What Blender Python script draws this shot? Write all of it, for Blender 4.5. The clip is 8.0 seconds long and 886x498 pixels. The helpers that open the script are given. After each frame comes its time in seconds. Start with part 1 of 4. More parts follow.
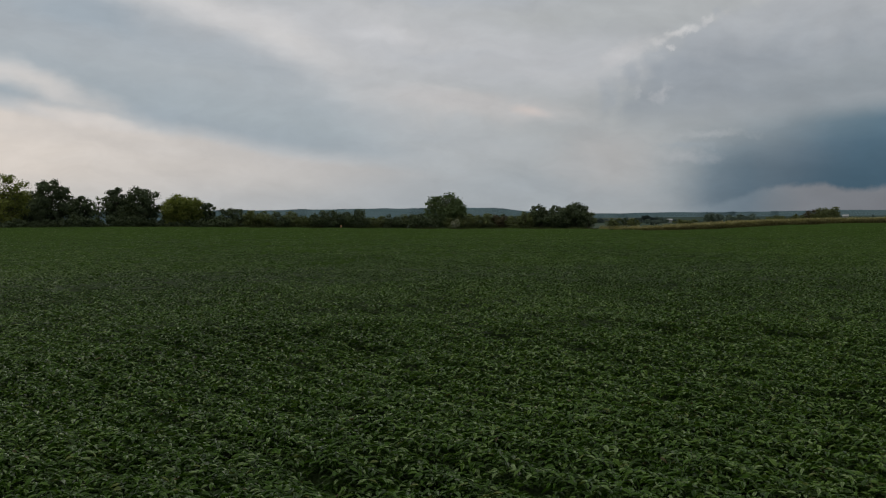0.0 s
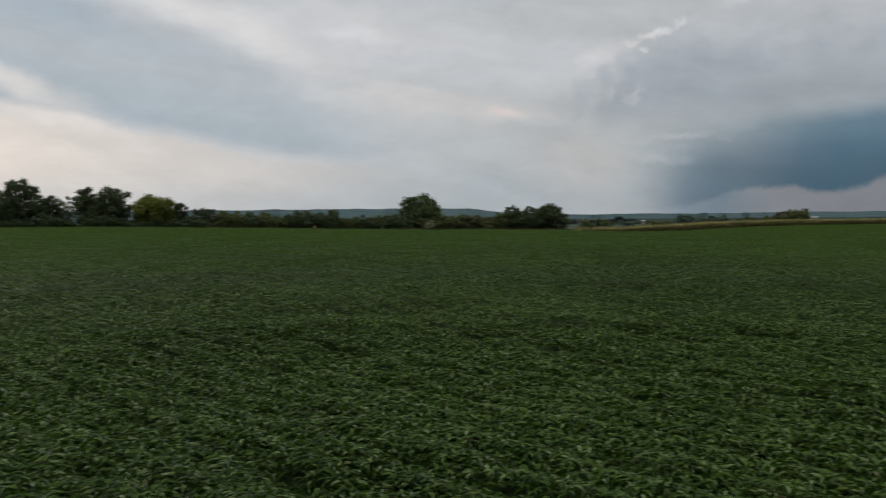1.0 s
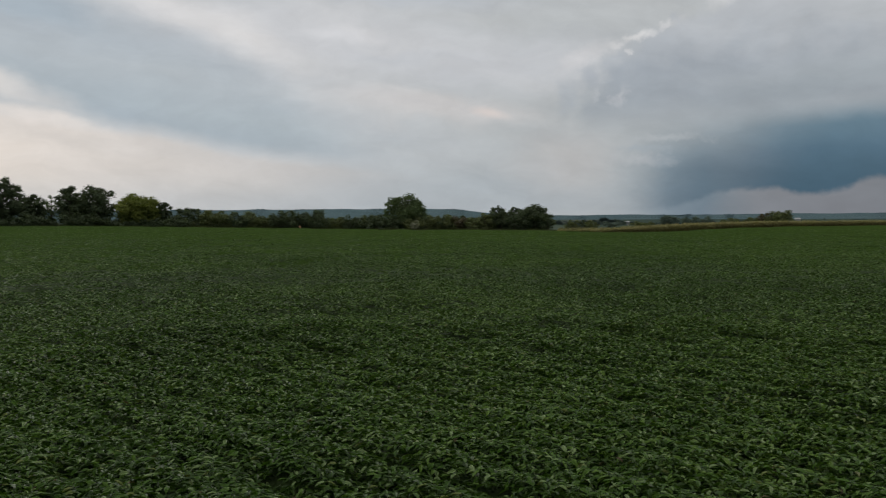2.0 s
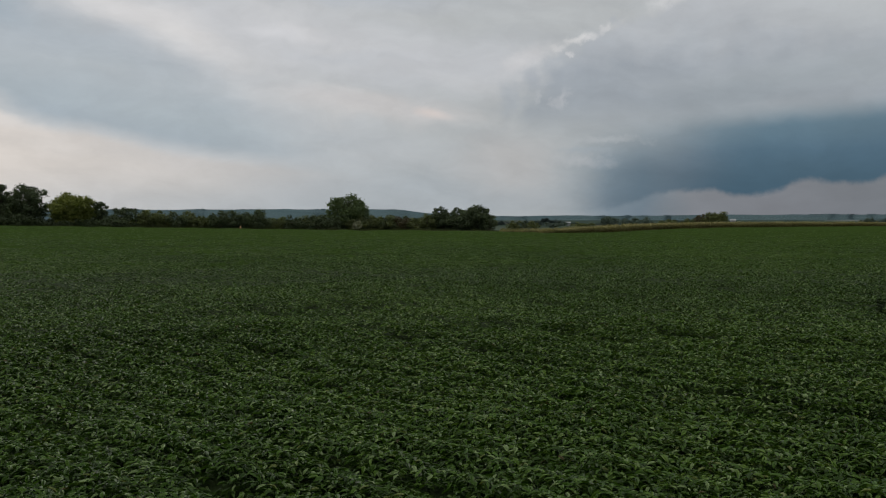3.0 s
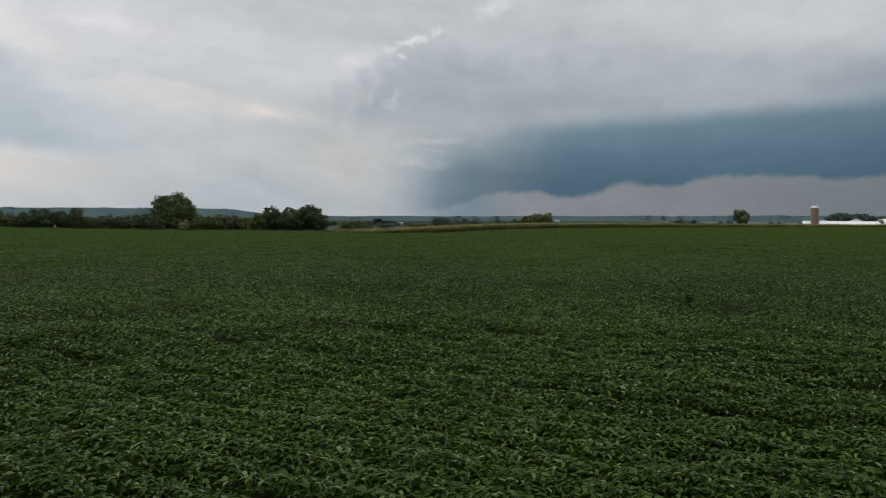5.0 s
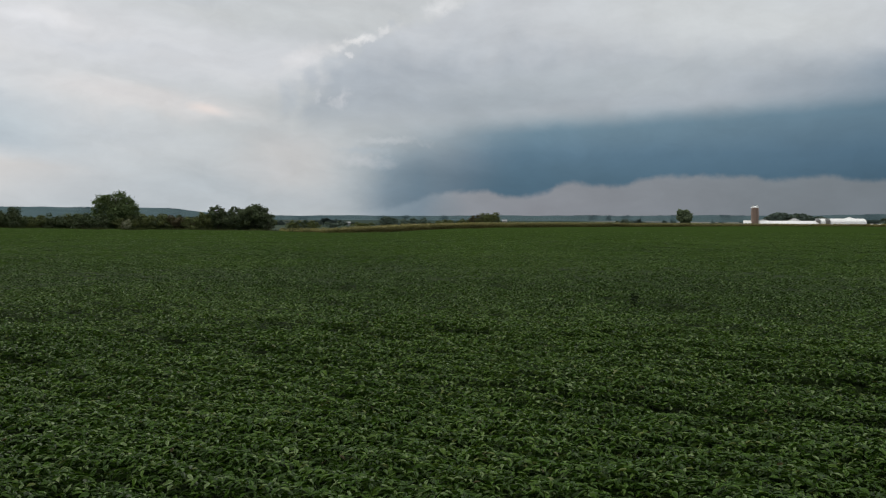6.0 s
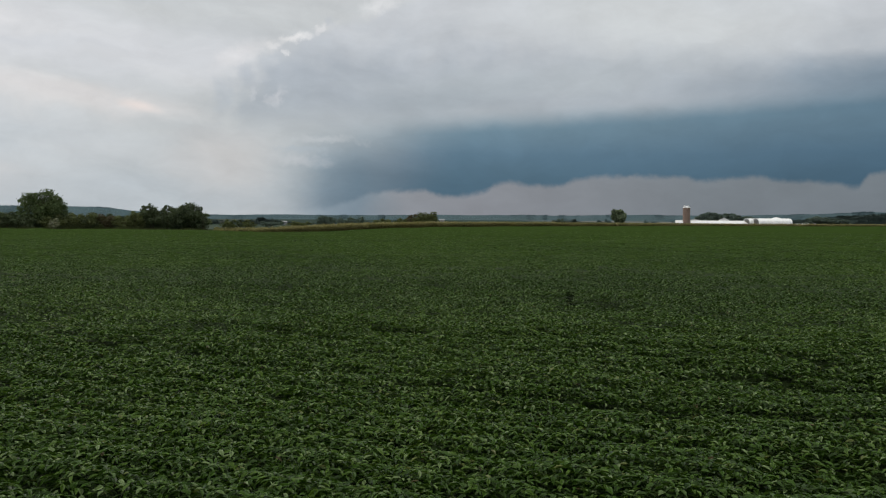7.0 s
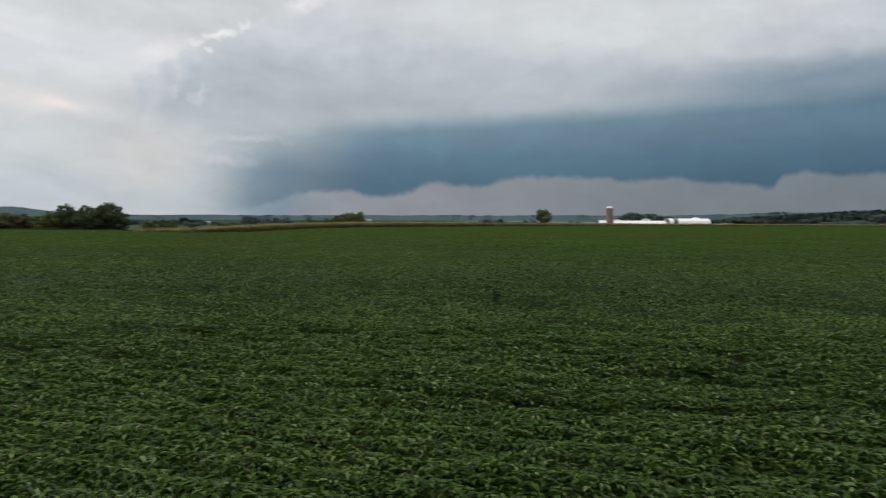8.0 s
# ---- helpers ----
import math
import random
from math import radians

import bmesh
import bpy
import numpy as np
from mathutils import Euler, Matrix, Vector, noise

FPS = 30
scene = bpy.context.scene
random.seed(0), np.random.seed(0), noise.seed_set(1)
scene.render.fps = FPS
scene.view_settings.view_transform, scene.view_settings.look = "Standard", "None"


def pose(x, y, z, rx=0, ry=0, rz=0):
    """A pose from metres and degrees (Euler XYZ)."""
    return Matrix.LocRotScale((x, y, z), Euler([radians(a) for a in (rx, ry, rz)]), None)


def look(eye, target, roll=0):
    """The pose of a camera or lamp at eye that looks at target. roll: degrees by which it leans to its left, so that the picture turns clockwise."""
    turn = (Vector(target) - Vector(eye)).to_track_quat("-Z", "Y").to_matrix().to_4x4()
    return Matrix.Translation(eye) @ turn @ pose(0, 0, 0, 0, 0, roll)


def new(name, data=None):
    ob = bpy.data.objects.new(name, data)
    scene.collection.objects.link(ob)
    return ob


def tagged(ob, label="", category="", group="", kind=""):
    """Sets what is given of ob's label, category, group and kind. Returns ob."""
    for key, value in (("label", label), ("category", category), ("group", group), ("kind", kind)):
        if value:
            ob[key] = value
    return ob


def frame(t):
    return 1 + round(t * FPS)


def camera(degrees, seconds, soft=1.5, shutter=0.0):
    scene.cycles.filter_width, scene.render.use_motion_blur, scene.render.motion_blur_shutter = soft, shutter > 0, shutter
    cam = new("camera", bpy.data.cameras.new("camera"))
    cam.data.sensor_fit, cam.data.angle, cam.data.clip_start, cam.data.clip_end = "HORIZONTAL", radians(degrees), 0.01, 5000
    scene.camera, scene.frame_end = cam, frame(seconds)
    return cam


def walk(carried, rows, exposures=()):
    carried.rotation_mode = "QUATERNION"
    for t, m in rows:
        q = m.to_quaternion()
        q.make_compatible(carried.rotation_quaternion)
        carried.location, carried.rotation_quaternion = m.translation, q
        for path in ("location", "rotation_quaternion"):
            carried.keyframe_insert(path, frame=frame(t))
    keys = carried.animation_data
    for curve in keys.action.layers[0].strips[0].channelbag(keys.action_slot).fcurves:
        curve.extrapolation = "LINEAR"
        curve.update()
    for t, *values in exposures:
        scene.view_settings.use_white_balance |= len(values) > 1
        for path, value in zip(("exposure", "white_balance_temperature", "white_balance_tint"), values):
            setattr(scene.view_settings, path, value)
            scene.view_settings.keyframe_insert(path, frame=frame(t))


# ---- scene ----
EYE = Vector((0.0, 0.0, 3.9))
cam = camera(53.0, 8.0, soft=1.15, shutter=0.5)

# seconds, heading to the right in degrees, lean
HEADINGS = (
    (0.0, 0.0, 0.49), (0.1, 0.05, 0.48), (0.3, -0.02, 0.46), (0.5, -0.12, 0.44), (0.8, -0.2, 0.42),
    (0.9, 0.25, 0.40), (1.0, 1.66, 0.37), (1.1, 2.13, 0.35), (1.2, 2.1, 0.33), (1.5, 1.99, 0.28), (1.7, 1.93, 0.25),
    (2.0, 2.6, 0.21), (2.5, 5.8, 0.12), (2.8, 6.35, 0.09), (3.0, 6.29, 0.08), (3.1, 6.25, 0.06), (3.2, 6.85, 0.05),
    (3.3, 8.3, 0.03), (3.4, 8.85, 0.01), (3.5, 8.84, 0.0), (3.8, 8.72, 0.0), (4.0, 8.62, 0.0), (4.1, 8.66, 0.0),
    (4.2, 9.4, -0.03), (4.3, 12.1, -0.08), (4.4, 14.85, -0.15), (4.4667, 15.66, -0.16), (4.5, 16.06, -0.17), (4.5333, 16.27, -0.17), (4.6, 16.24, -0.17),
    (4.7, 16.3, -0.17), (5.2, 17.9, -0.18), (5.6, 19.8, -0.19), (5.8, 20.22, -0.2), (6.0, 20.39, -0.2), (6.1, 20.6, -0.21),
    (6.2, 20.9, -0.22), (6.3, 22.3, -0.25), (6.4, 23.95, -0.27), (6.5, 24.21, -0.28), (6.7, 24.2, -0.28),
    (6.9, 24.18, -0.28), (6.9667, 24.37, -0.28), (7.0, 24.41, -0.28), (7.0333, 24.5, -0.28), (7.1, 25.4, -0.28), (7.2, 25.75, -0.29), (7.4, 26.3, -0.3),
    (7.5, 26.48, -0.3), (7.7, 26.68, -0.3), (7.8, 27.05, -0.29), (7.9, 28.1, -0.29), (8.0, 29.11, -0.28))
# seconds, tilt of the lens to the horizon
TILTS = ((0.0, -2.26), (1.5, -2.22), (3.0, -2.19), (4.1, -2.2), (4.5, -2.16), (6.0, -2.19), (7.0, -2.21), (8.0, -2.17))


def tilt(t):
    return float(np.interp(t, [k for k, _ in TILTS], [v for _, v in TILTS]))


walk(cam, [(t, pose(*EYE, 90 + tilt(t), lean * 1.2, -head)) for t, head, lean in HEADINGS],
     exposures=[(0.0, -0.3), (0.5, -0.17), (1.5, -0.1), (3.0, -0.17), (3.5, -0.15), (4.0, 0.0), (4.5, 0.0), (6.0, 0.13),
                (7.0, 0.15), (7.5, 0.15), (8.0, 0.26)])


# ---- sky, clouds and sun ----
def lin(r, g, b):
    """Linear colour from 0..255 display values."""
    return tuple((c / 255 / 12.92) if c < 10 else ((c / 255 + 0.055) / 1.055) ** 2.4 for c in (r, g, b))


class Nodes:
    """Small helper to wire shader nodes."""

    def __init__(self, tree):
        self.t = tree
        tree.nodes.clear()

    def put(self, value, socket):
        if isinstance(value, bpy.types.NodeSocket):
            self.t.links.new(value, socket)
        elif value is not None:
            if isinstance(value, tuple) and len(value) == 3 and socket.type == "RGBA":
                value = (*value, 1.0)
            socket.default_value = value

    def add(self, kind, ins=(), out=0, mode=""):
        n = self.t.nodes.new(kind)
        if kind in ("ShaderNodeMath", "ShaderNodeVectorMath"):
            n.operation = mode
        elif kind == "ShaderNodeMapRange":
            n.interpolation_type = mode
        elif kind == "ShaderNodeMapping":
            n.vector_type = mode
        for k, v in (ins.items() if isinstance(ins, dict) else enumerate(ins)):
            self.put(v, n.inputs[k])
        return n.outputs[out] if len(n.outputs) else None

    def m(self, op, a, b=None, c=None):
        return self.add("ShaderNodeMath", (a, b, c), mode=op)

    def v(self, op, a, b=None):
        return self.add("ShaderNodeVectorMath", (a, b), mode=op, out=1 if op in ("LENGTH", "DOT_PRODUCT") else 0)

    def smooth(self, x, a, b, lo=0.0, hi=1.0):
        return self.add("ShaderNodeMapRange", (x, a, b, lo, hi), mode="SMOOTHSTEP")

    def mix(self, f, a, b, mode="MIX"):
        n = self.t.nodes.new("ShaderNodeMix")
        n.data_type, n.blend_type = "RGBA", mode
        for i, v in ((0, f), (6, a), (7, b)):
            self.put(v, n.inputs[i])
        return n.outputs[2]

    def noise(self, vec, scale, detail=3.0, rough=0.5, out=0):
        return self.add("ShaderNodeTexNoise", {"Vector": vec, "Scale": scale, "Detail": detail, "Roughness": rough}, out=out)

    def ramp(self, f, *stops):
        n = self.t.nodes.new("ShaderNodeValToRGB")
        e = n.color_ramp.elements
        while len(e) < len(stops):
            e.new(0.5)
        for el, (p, c) in zip(e, stops):
            el.position, el.color = p, (*c, 1.0)
        self.put(f, n.inputs[0])
        return n.outputs[0]


SUN_ELEVATION, SUN_AZIMUTH = 28.0, -50.0       # behind the cloud, to the bright side of the sky

world = bpy.data.worlds.new("storm_sky")
scene.world = world
world.use_nodes = True
W = Nodes(world.node_tree)
ray = W.add("ShaderNodeTexCoord", out="Generated")
sep = W.t.nodes.new("ShaderNodeSeparateXYZ")
W.t.links.new(ray, sep.inputs[0])
sx, sy, sz = sep.outputs
deg = 180 / math.pi
az = W.m("MULTIPLY", W.m("ARCTAN2", sx, sy), deg)
el = W.m("MULTIPLY", W.m("ARCSINE", sz), deg)
at = W.add("ShaderNodeCombineXYZ", (az, el, 0.0))
# cloud coordinates, stirred at three sizes
flat = W.v("MULTIPLY", at, (0.55, 1.0, 1.0))
stir_a = W.v("SUBTRACT", W.noise(flat, 0.16, 2.0, out=1), (0.5, 0.5, 0.5))
stir_b = W.v("SUBTRACT", W.noise(flat, 0.55, 3.0, 0.55, out=1), (0.5, 0.5, 0.5))
warp = W.v("ADD", at, W.v("MULTIPLY", stir_a, (5.0, 2.2, 0.0)))
warp = W.v("ADD", warp, W.v("MULTIPLY", stir_b, (2.6, 1.3, 0.0)))
gentle = W.v("ADD", at, W.v("MULTIPLY", stir_b, (1.6, 0.5, 0.0)))
curl_a = W.v("SUBTRACT", W.noise(at, 0.9, 4.0, 0.6, out=1), (0.5, 0.5, 0.5))
knot = W.v("ADD", at, W.v("MULTIPLY", curl_a, (2.0, 1.3, 0.0)))
wisp = W.v("ADD", at, W.v("MULTIPLY", curl_a, (4.0, 1.3, 0.0)))
gsep = W.t.nodes.new("ShaderNodeSeparateXYZ")
W.t.links.new(gentle, gsep.inputs[0])
gaz, gel = gsep.outputs[0], gsep.outputs[1]


def grey(k):
    return (k, k, k)


# open overcast, brighter towards the zenith as thick cloud is
cloud = W.ramp(W.smooth(el, -2.0, 60.0), (0.0, lin(184, 188, 190)), (0.25, lin(198, 200, 201)), (0.6, lin(228, 226, 220)),
               (1.0, (1.32, 1.30, 1.22)))


def puff(col, a, e, half_a, half_e, tilt, rgb, strength, core=0.15, where=None):
    """A soft drift of cloud round heading a and height e, in degrees."""
    local = W.add("ShaderNodeMapping", (where or warp, (a, e, 0.0), (0.0, 0.0, radians(tilt)), (half_a, half_e, 1.0)),
                  mode="TEXTURE")
    mask = W.smooth(W.v("LENGTH", local), 1.0, core, 0.0, strength)
    return W.mix(mask, col, lin(*rgb))


# bright veil on the side of the sun
cloud = puff(cloud, -20, 8.0, 30, 10.0, -10, (208, 209, 211), 0.9, 0.5)
cloud = puff(cloud, -3, 11.0, 17, 3.4, -8, (214, 214, 217), 0.7)
cloud = puff(cloud, -1, 13.6, 12, 1.2, -3, (197, 201, 208), 0.6)
cloud = puff(cloud, -3.5, 11.4, 4.5, 0.6, -3, (226, 225, 227), 0.6)
cloud = puff(cloud, 2, 10.0, 7, 0.5, 0, (200, 203, 208), 0.45)
cloud = puff(cloud, 2, 6.9, 10, 1.5, -6, (217, 211, 209), 0.6)
cloud = puff(cloud, 1.5, 4.6, 9, 1.6, -8, (187, 192, 197), 0.6)
cloud = puff(cloud, 1.0, 1.2, 22, 3.0, 0, (175, 183, 190), 0.8, 0.2, gentle)
# the broad grey drift that slopes down across it, crisp below and soft above
course = W.add("ShaderNodeMapRange", (gaz, -30.0, 6.0, 0.0, 1.0), mode="LINEAR")


def line(*stops):
    """Heights over the course of the drift, from (heading, height) in degrees."""
    return W.m("MULTIPLY", W.ramp(course, *(((a + 30) / 36, (h / 16,) * 3) for a, h in stops)), 16.0)


drift_low = line((-30, 7.2), (-24, 6.05), (-20, 5.4), (-15, 4.95), (-11.7, 4.1), (-6, 3.3), (0, 2.7), (5, 2.3))
drift_high = line((-30, 15.8), (-20, 14.4), (-15, 12.7), (-11, 11.3), (-8.4, 10.0), (-5, 8.2), (-2, 6.6), (1, 5.2), (5, 4.0))
over_low = W.m("SUBTRACT", gel, drift_low)
under_high = W.m("SUBTRACT", drift_high, W.add("ShaderNodeSeparateXYZ", (warp,), out=1))
lit = W.m("MULTIPLY", W.smooth(under_high, -2.6, -0.1), W.smooth(under_high, 2.0, 0.1))
cloud = W.mix(W.m("MULTIPLY", lit, W.smooth(gaz, -4.5, -10.0, 0.0, 0.85)), cloud, lin(229, 226, 225))
drift = W.m("MULTIPLY", W.m("MULTIPLY", W.smooth(over_low, -0.2, 1.0), W.smooth(under_high, -0.9, 3.6)), W.smooth(gaz, 5.0, -9.0, 0.0, 0.8))
drift_colour = W.ramp(W.smooth(over_low, 0.0, 7.0), (0.0, lin(163, 177, 188)), (0.18, lin(168, 181, 190)), (0.6, lin(180, 189, 196)), (1.0, lin(176, 186, 195)))
cloud = W.mix(drift, cloud, drift_colour)
# warm pale light under the drift and at its thin end towards the sun
below = W.m("MULTIPLY", W.m("MULTIPLY", W.smooth(over_low, 0.25, -0.45), W.smooth(gaz, 5.0, -9.0)), W.smooth(el, 0.2, 3.2, 0.15, 0.95))
cloud = W.mix(below, cloud, W.ramp(course, (0.0, lin(243, 231, 221)), (0.35, lin(221, 214, 209)), (0.65, lin(203, 200, 199)), (1.0, lin(188, 190, 193))))
cloud = puff(cloud, -25, 7.9, 9.0, 1.3, -17, (232, 226, 222), 0.8, 0.0)
cloud = puff(cloud, -22, 5.9, 6.0, 0.7, -9, (243, 233, 226), 0.7)
cloud = puff(cloud, -22, 12.2, 6, 1.5, -14, (164, 178, 189), 0.6)
cloud = puff(cloud, 5.6, 6.5, 1.6, 0.5, -14, (229, 214, 207), 0.6, 0.1, gentle)
cloud = puff(cloud, 8, 9.5, 9, 3.0, 0, (206, 207, 211), 0.6)
cloud = puff(cloud, 10.5, 3.4, 5.5, 3.0, 0, (192, 190, 190), 0.7)
# heaped cloud in front of the storm, with lit rims
billow = W.m("SUBTRACT", W.noise(at, 0.5, 3.5, 0.5), 0.5)
edge = W.ramp(W.m("DIVIDE", el, 16.0), (0.0, grey(0.33)), (0.406, grey(0.33)), (0.52, grey(0.36)), (0.60, grey(0.41)), (0.66, grey(0.44)),
              (0.70, grey(0.50)), (0.745, grey(0.575)), (0.825, grey(0.69)), (1.0, grey(0.95)))
inside = W.m("ADD", W.m("SUBTRACT", az, W.m("MULTIPLY", edge, 30.0)), W.m("MULTIPLY", billow, 5.5))
whole = W.m("MULTIPLY", W.smooth(el, 4.2, 7.5), W.smooth(az, 110.0, 70.0))
heap = W.ramp(W.smooth(W.m("ADD", el, W.m("MULTIPLY", billow, 3.0)), 5.0, 13.0), (0.0, lin(160, 167, 174)), (0.5, lin(170, 176, 183)),
              (1.0, lin(192, 195, 199)))
cloud = W.mix(W.m("MULTIPLY", W.smooth(inside, -0.7, 2.6), whole), cloud, heap)
rim = W.m("MULTIPLY", W.smooth(inside, -0.6, 0.5), W.smooth(inside, 2.6, 0.5))
rim = W.m("MULTIPLY", W.m("MULTIPLY", rim, W.smooth(el, 6.5, 9.0)), W.smooth(W.noise(at, 0.35, 3.0), 0.42, 0.62))
cloud = W.mix(W.m("MULTIPLY", rim, 0.3), cloud, lin(222, 220, 218))
cloud = puff(cloud, 10.6, 7.4, 1.2, 1.5, 10, (176, 183, 191), 0.6, 0.1, knot)
cloud = puff(cloud, 11.9, 8.9, 0.8, 0.9, 30, (180, 185, 192), 0.55, 0.1, knot)
cloud = puff(cloud, 13.3, 9.7, 0.9, 0.6, 20, (178, 184, 191), 0.5, 0.1, knot)
cloud = puff(cloud, 11.5, 9.9, 2.4, 0.9, 25, (219, 217, 218), 0.6, 0.1, knot)
cloud = puff(cloud, 15.0, 10.95, 1.5, 0.42, 10, (230, 228, 227), 0.75, 0.1, knot)
cloud = puff(cloud, 13.6, 10.5, 0.9, 0.32, 0, (221, 220, 220), 0.6, 0.1, knot)
cloud = puff(cloud, 14.4, 10.1, 0.45, 0.25, 0, (222, 221, 222), 0.6, 0.2, knot)
cloud = puff(cloud, 16.5, 11.6, 0.7, 0.4, 30, (220, 219, 220), 0.6, 0.2, knot)
cloud = puff(cloud, 17.3, 11.9, 0.6, 0.6, 0, (180, 185, 193), 0.4, 0.1, knot)
cloud = puff(cloud, 20.3, 13.1, 1.8, 0.7, 10, (224, 224, 225), 0.6, 0.05, knot)
cloud = puff(cloud, 13.9, 7.4, 0.5, 1.2, -28, (201, 202, 206), 0.5, 0.05, knot)
cloud = puff(cloud, 12.4, 7.5, 0.35, 0.8, -10, (199, 201, 205), 0.4, 0.05, knot)
cloud = puff(cloud, 38, 11.8, 15, 3.4, -4, (200, 203, 204), 0.85)
cloud = puff(cloud, 31, 8.4, 16, 1.9, 3, (176, 182, 186), 0.6)
cloud = puff(cloud, 24, 7.2, 9, 1.6, 8, (158, 166, 173), 0.6)
cloud = puff(cloud, 54, 8.1, 17, 2.5, 3, (112, 130, 145), 0.85, 0.2)
cloud = puff(cloud, 62, 13, 12, 3.0, 0, (165, 172, 179), 0.6)

# pale rain light under the storm, and the grey shaft of rain at its end
under = W.m("MULTIPLY", W.smooth(gaz, 10.5, 17.5), W.smooth(el, 6.5, 2.2))
cloud = W.mix(under, cloud, W.ramp(W.m("DIVIDE", W.m("SUBTRACT", gaz, 12.0), 48.0), (0.0, lin(168, 173, 178)), (0.05, lin(150, 160, 168)), (0.10, lin(128, 143, 155)),
                                   (0.145, lin(117, 133, 146)), (0.175, lin(126, 135, 144)), (0.205, lin(133, 137, 144)), (0.3, lin(131, 134, 141)), (0.6, lin(114, 121, 128)), (1.0, lin(103, 112, 120))))
# the long dark blue shelf, its ragged lower edge and its soft upper one
turn = W.add("ShaderNodeMapRange", (az, 10.0, 60.0, 0.0, 1.0), mode="LINEAR")


foot = W.ramp(turn, *((k, grey(h)) for k, h in (
    (0.10, 0.05), (0.155, 0.18), (0.18, 0.34), (0.205, 0.455), (0.22, 0.49), (0.266, 0.50), (0.279, 0.42), (0.298, 0.355), (0.325, 0.42), (0.342, 0.48),
    (0.354, 0.635), (0.373, 0.68), (0.40, 0.61), (0.432, 0.595), (0.455, 0.72), (0.48, 0.79), (0.51, 0.81), (0.58, 0.79), (0.616, 0.70), (0.644, 0.76),
    (0.678, 0.78), (0.704, 0.71), (0.765, 0.65), (0.788, 0.54), (0.80, 0.80), (0.822, 0.88), (0.858, 0.81), (0.91, 0.83))))
low = W.m("MULTIPLY", foot, 3.05)
rag = W.m("MULTIPLY", W.m("SUBTRACT", W.noise(at, 1.1, 4.0, 0.6), 0.5), 0.55)
above = W.m("ADD", W.m("SUBTRACT", el, low), rag)
high = W.m("MULTIPLY_ADD", az, 0.05, 4.75)
body = W.m("MULTIPLY", W.smooth(above, -0.22, 0.26), W.smooth(W.m("SUBTRACT", high, gel), -0.7, 0.9))
left_end = W.smooth(W.m("SUBTRACT", gaz, W.m("MULTIPLY", gel, 0.5)), 12.5, 24.0)
shelf = W.m("MULTIPLY", body, left_end)
shelf_colour = W.ramp(W.smooth(gel, 1.4, 6.6), (0.0, lin(70, 98, 117)), (0.45, lin(85, 112, 131)), (1.0, lin(109, 133, 148)))
shelf_colour = W.mix(W.smooth(az, 26.0, 60.0), shelf_colour, W.mix(1.0, shelf_colour, (0.63, 0.70, 0.755), "MULTIPLY"))
cloud = W.mix(shelf, cloud, shelf_colour)
# pale and grey tongues where the shelf begins
cloud = puff(cloud, 15.2, 3.35, 2.8, 0.6, -3, (190, 192, 196), 0.45, 0.0, wisp)
cloud = puff(cloud, 15.5, 4.05, 2.6, 0.38, -3, (166, 175, 183), 0.6, 0.1, wisp)
cloud = puff(cloud, 16.8, 4.75, 3.2, 0.40, -2, (188, 192, 196), 0.55, 0.1, wisp)
# thin streaks drawn out along the drift
streak = W.noise(W.add("ShaderNodeMapping", (warp, (0.0, 0.0, 0.0), (0.0, 0.0, radians(-9)), (6.0, 1.0, 1.0)), mode="TEXTURE"), 0.6, 3.0, 0.5)
streak_gain = W.smooth(az, 34.0, 8.0, 0.12, 0.4)
cloud = W.mix(streak_gain, cloud, W.mix(1.0, cloud, W.ramp(streak, (0.3, (0.87, 0.885, 0.91)), (0.7, (1.10, 1.085, 1.07))), "MULTIPLY"))
# fine cloud grain
grain = W.noise(W.v("MULTIPLY", warp, (0.5, 1.0, 1.0)), 0.5, 5.0, 0.6)
cloud = W.mix(1.0, cloud, W.ramp(grain, (0.25, (0.895, 0.90, 0.90)), (0.75, (1.06, 1.07, 1.075))), "MULTIPLY")
sky_node = W.t.nodes.new("ShaderNodeTexSky")
sky_node.sky_type, sky_node.sun_disc = "NISHITA", False
sky_node.sun_elevation, sky_node.sun_rotation = radians(SUN_ELEVATION), radians(SUN_AZIMUTH)
sky = sky_node.outputs[0]
cloud = W.mix(1.0, cloud, (10.0, 10.0, 10.0), "MULTIPLY")          # to the brightness scale of the sky texture
cover = W.mix(0.97, sky, cloud)
W.add("ShaderNodeOutputWorld", (W.add("ShaderNodeBackground", (cover, 0.1)),))

sun = new("sun", bpy.data.lights.new("sun", "SUN"))
sun.data.energy, sun.data.angle, sun.data.color = 0.7, radians(25), (1.0, 0.96, 0.9)
sun.matrix_world = look((0, 0, 60), Vector((0, 0, 60)) - Vector((
    math.sin(radians(SUN_AZIMUTH)) * math.cos(radians(SUN_ELEVATION)),
    math.cos(radians(SUN_AZIMUTH)) * math.cos(radians(SUN_ELEVATION)), math.sin(radians(SUN_ELEVATION)))))


# ---- materials ----
def material(name):
    mat = bpy.data.materials.new(name)
    mat.use_nodes = True
    return mat, Nodes(mat.node_tree)


def finish(n, colour, rough=0.7, spec=0.3, bump=None, bump_size=0.1, metal=0.0):
    ins = {"Base Color": colour, "Roughness": rough, "Specular IOR Level": spec, "Metallic": metal}
    if bump is not None:
        ins["Normal"] = n.add("ShaderNodeBump", {"Strength": 0.6, "Distance": bump_size, "Height": bump})
    n.add("ShaderNodeOutputMaterial", (n.add("ShaderNodeBsdfPrincipled", ins),))


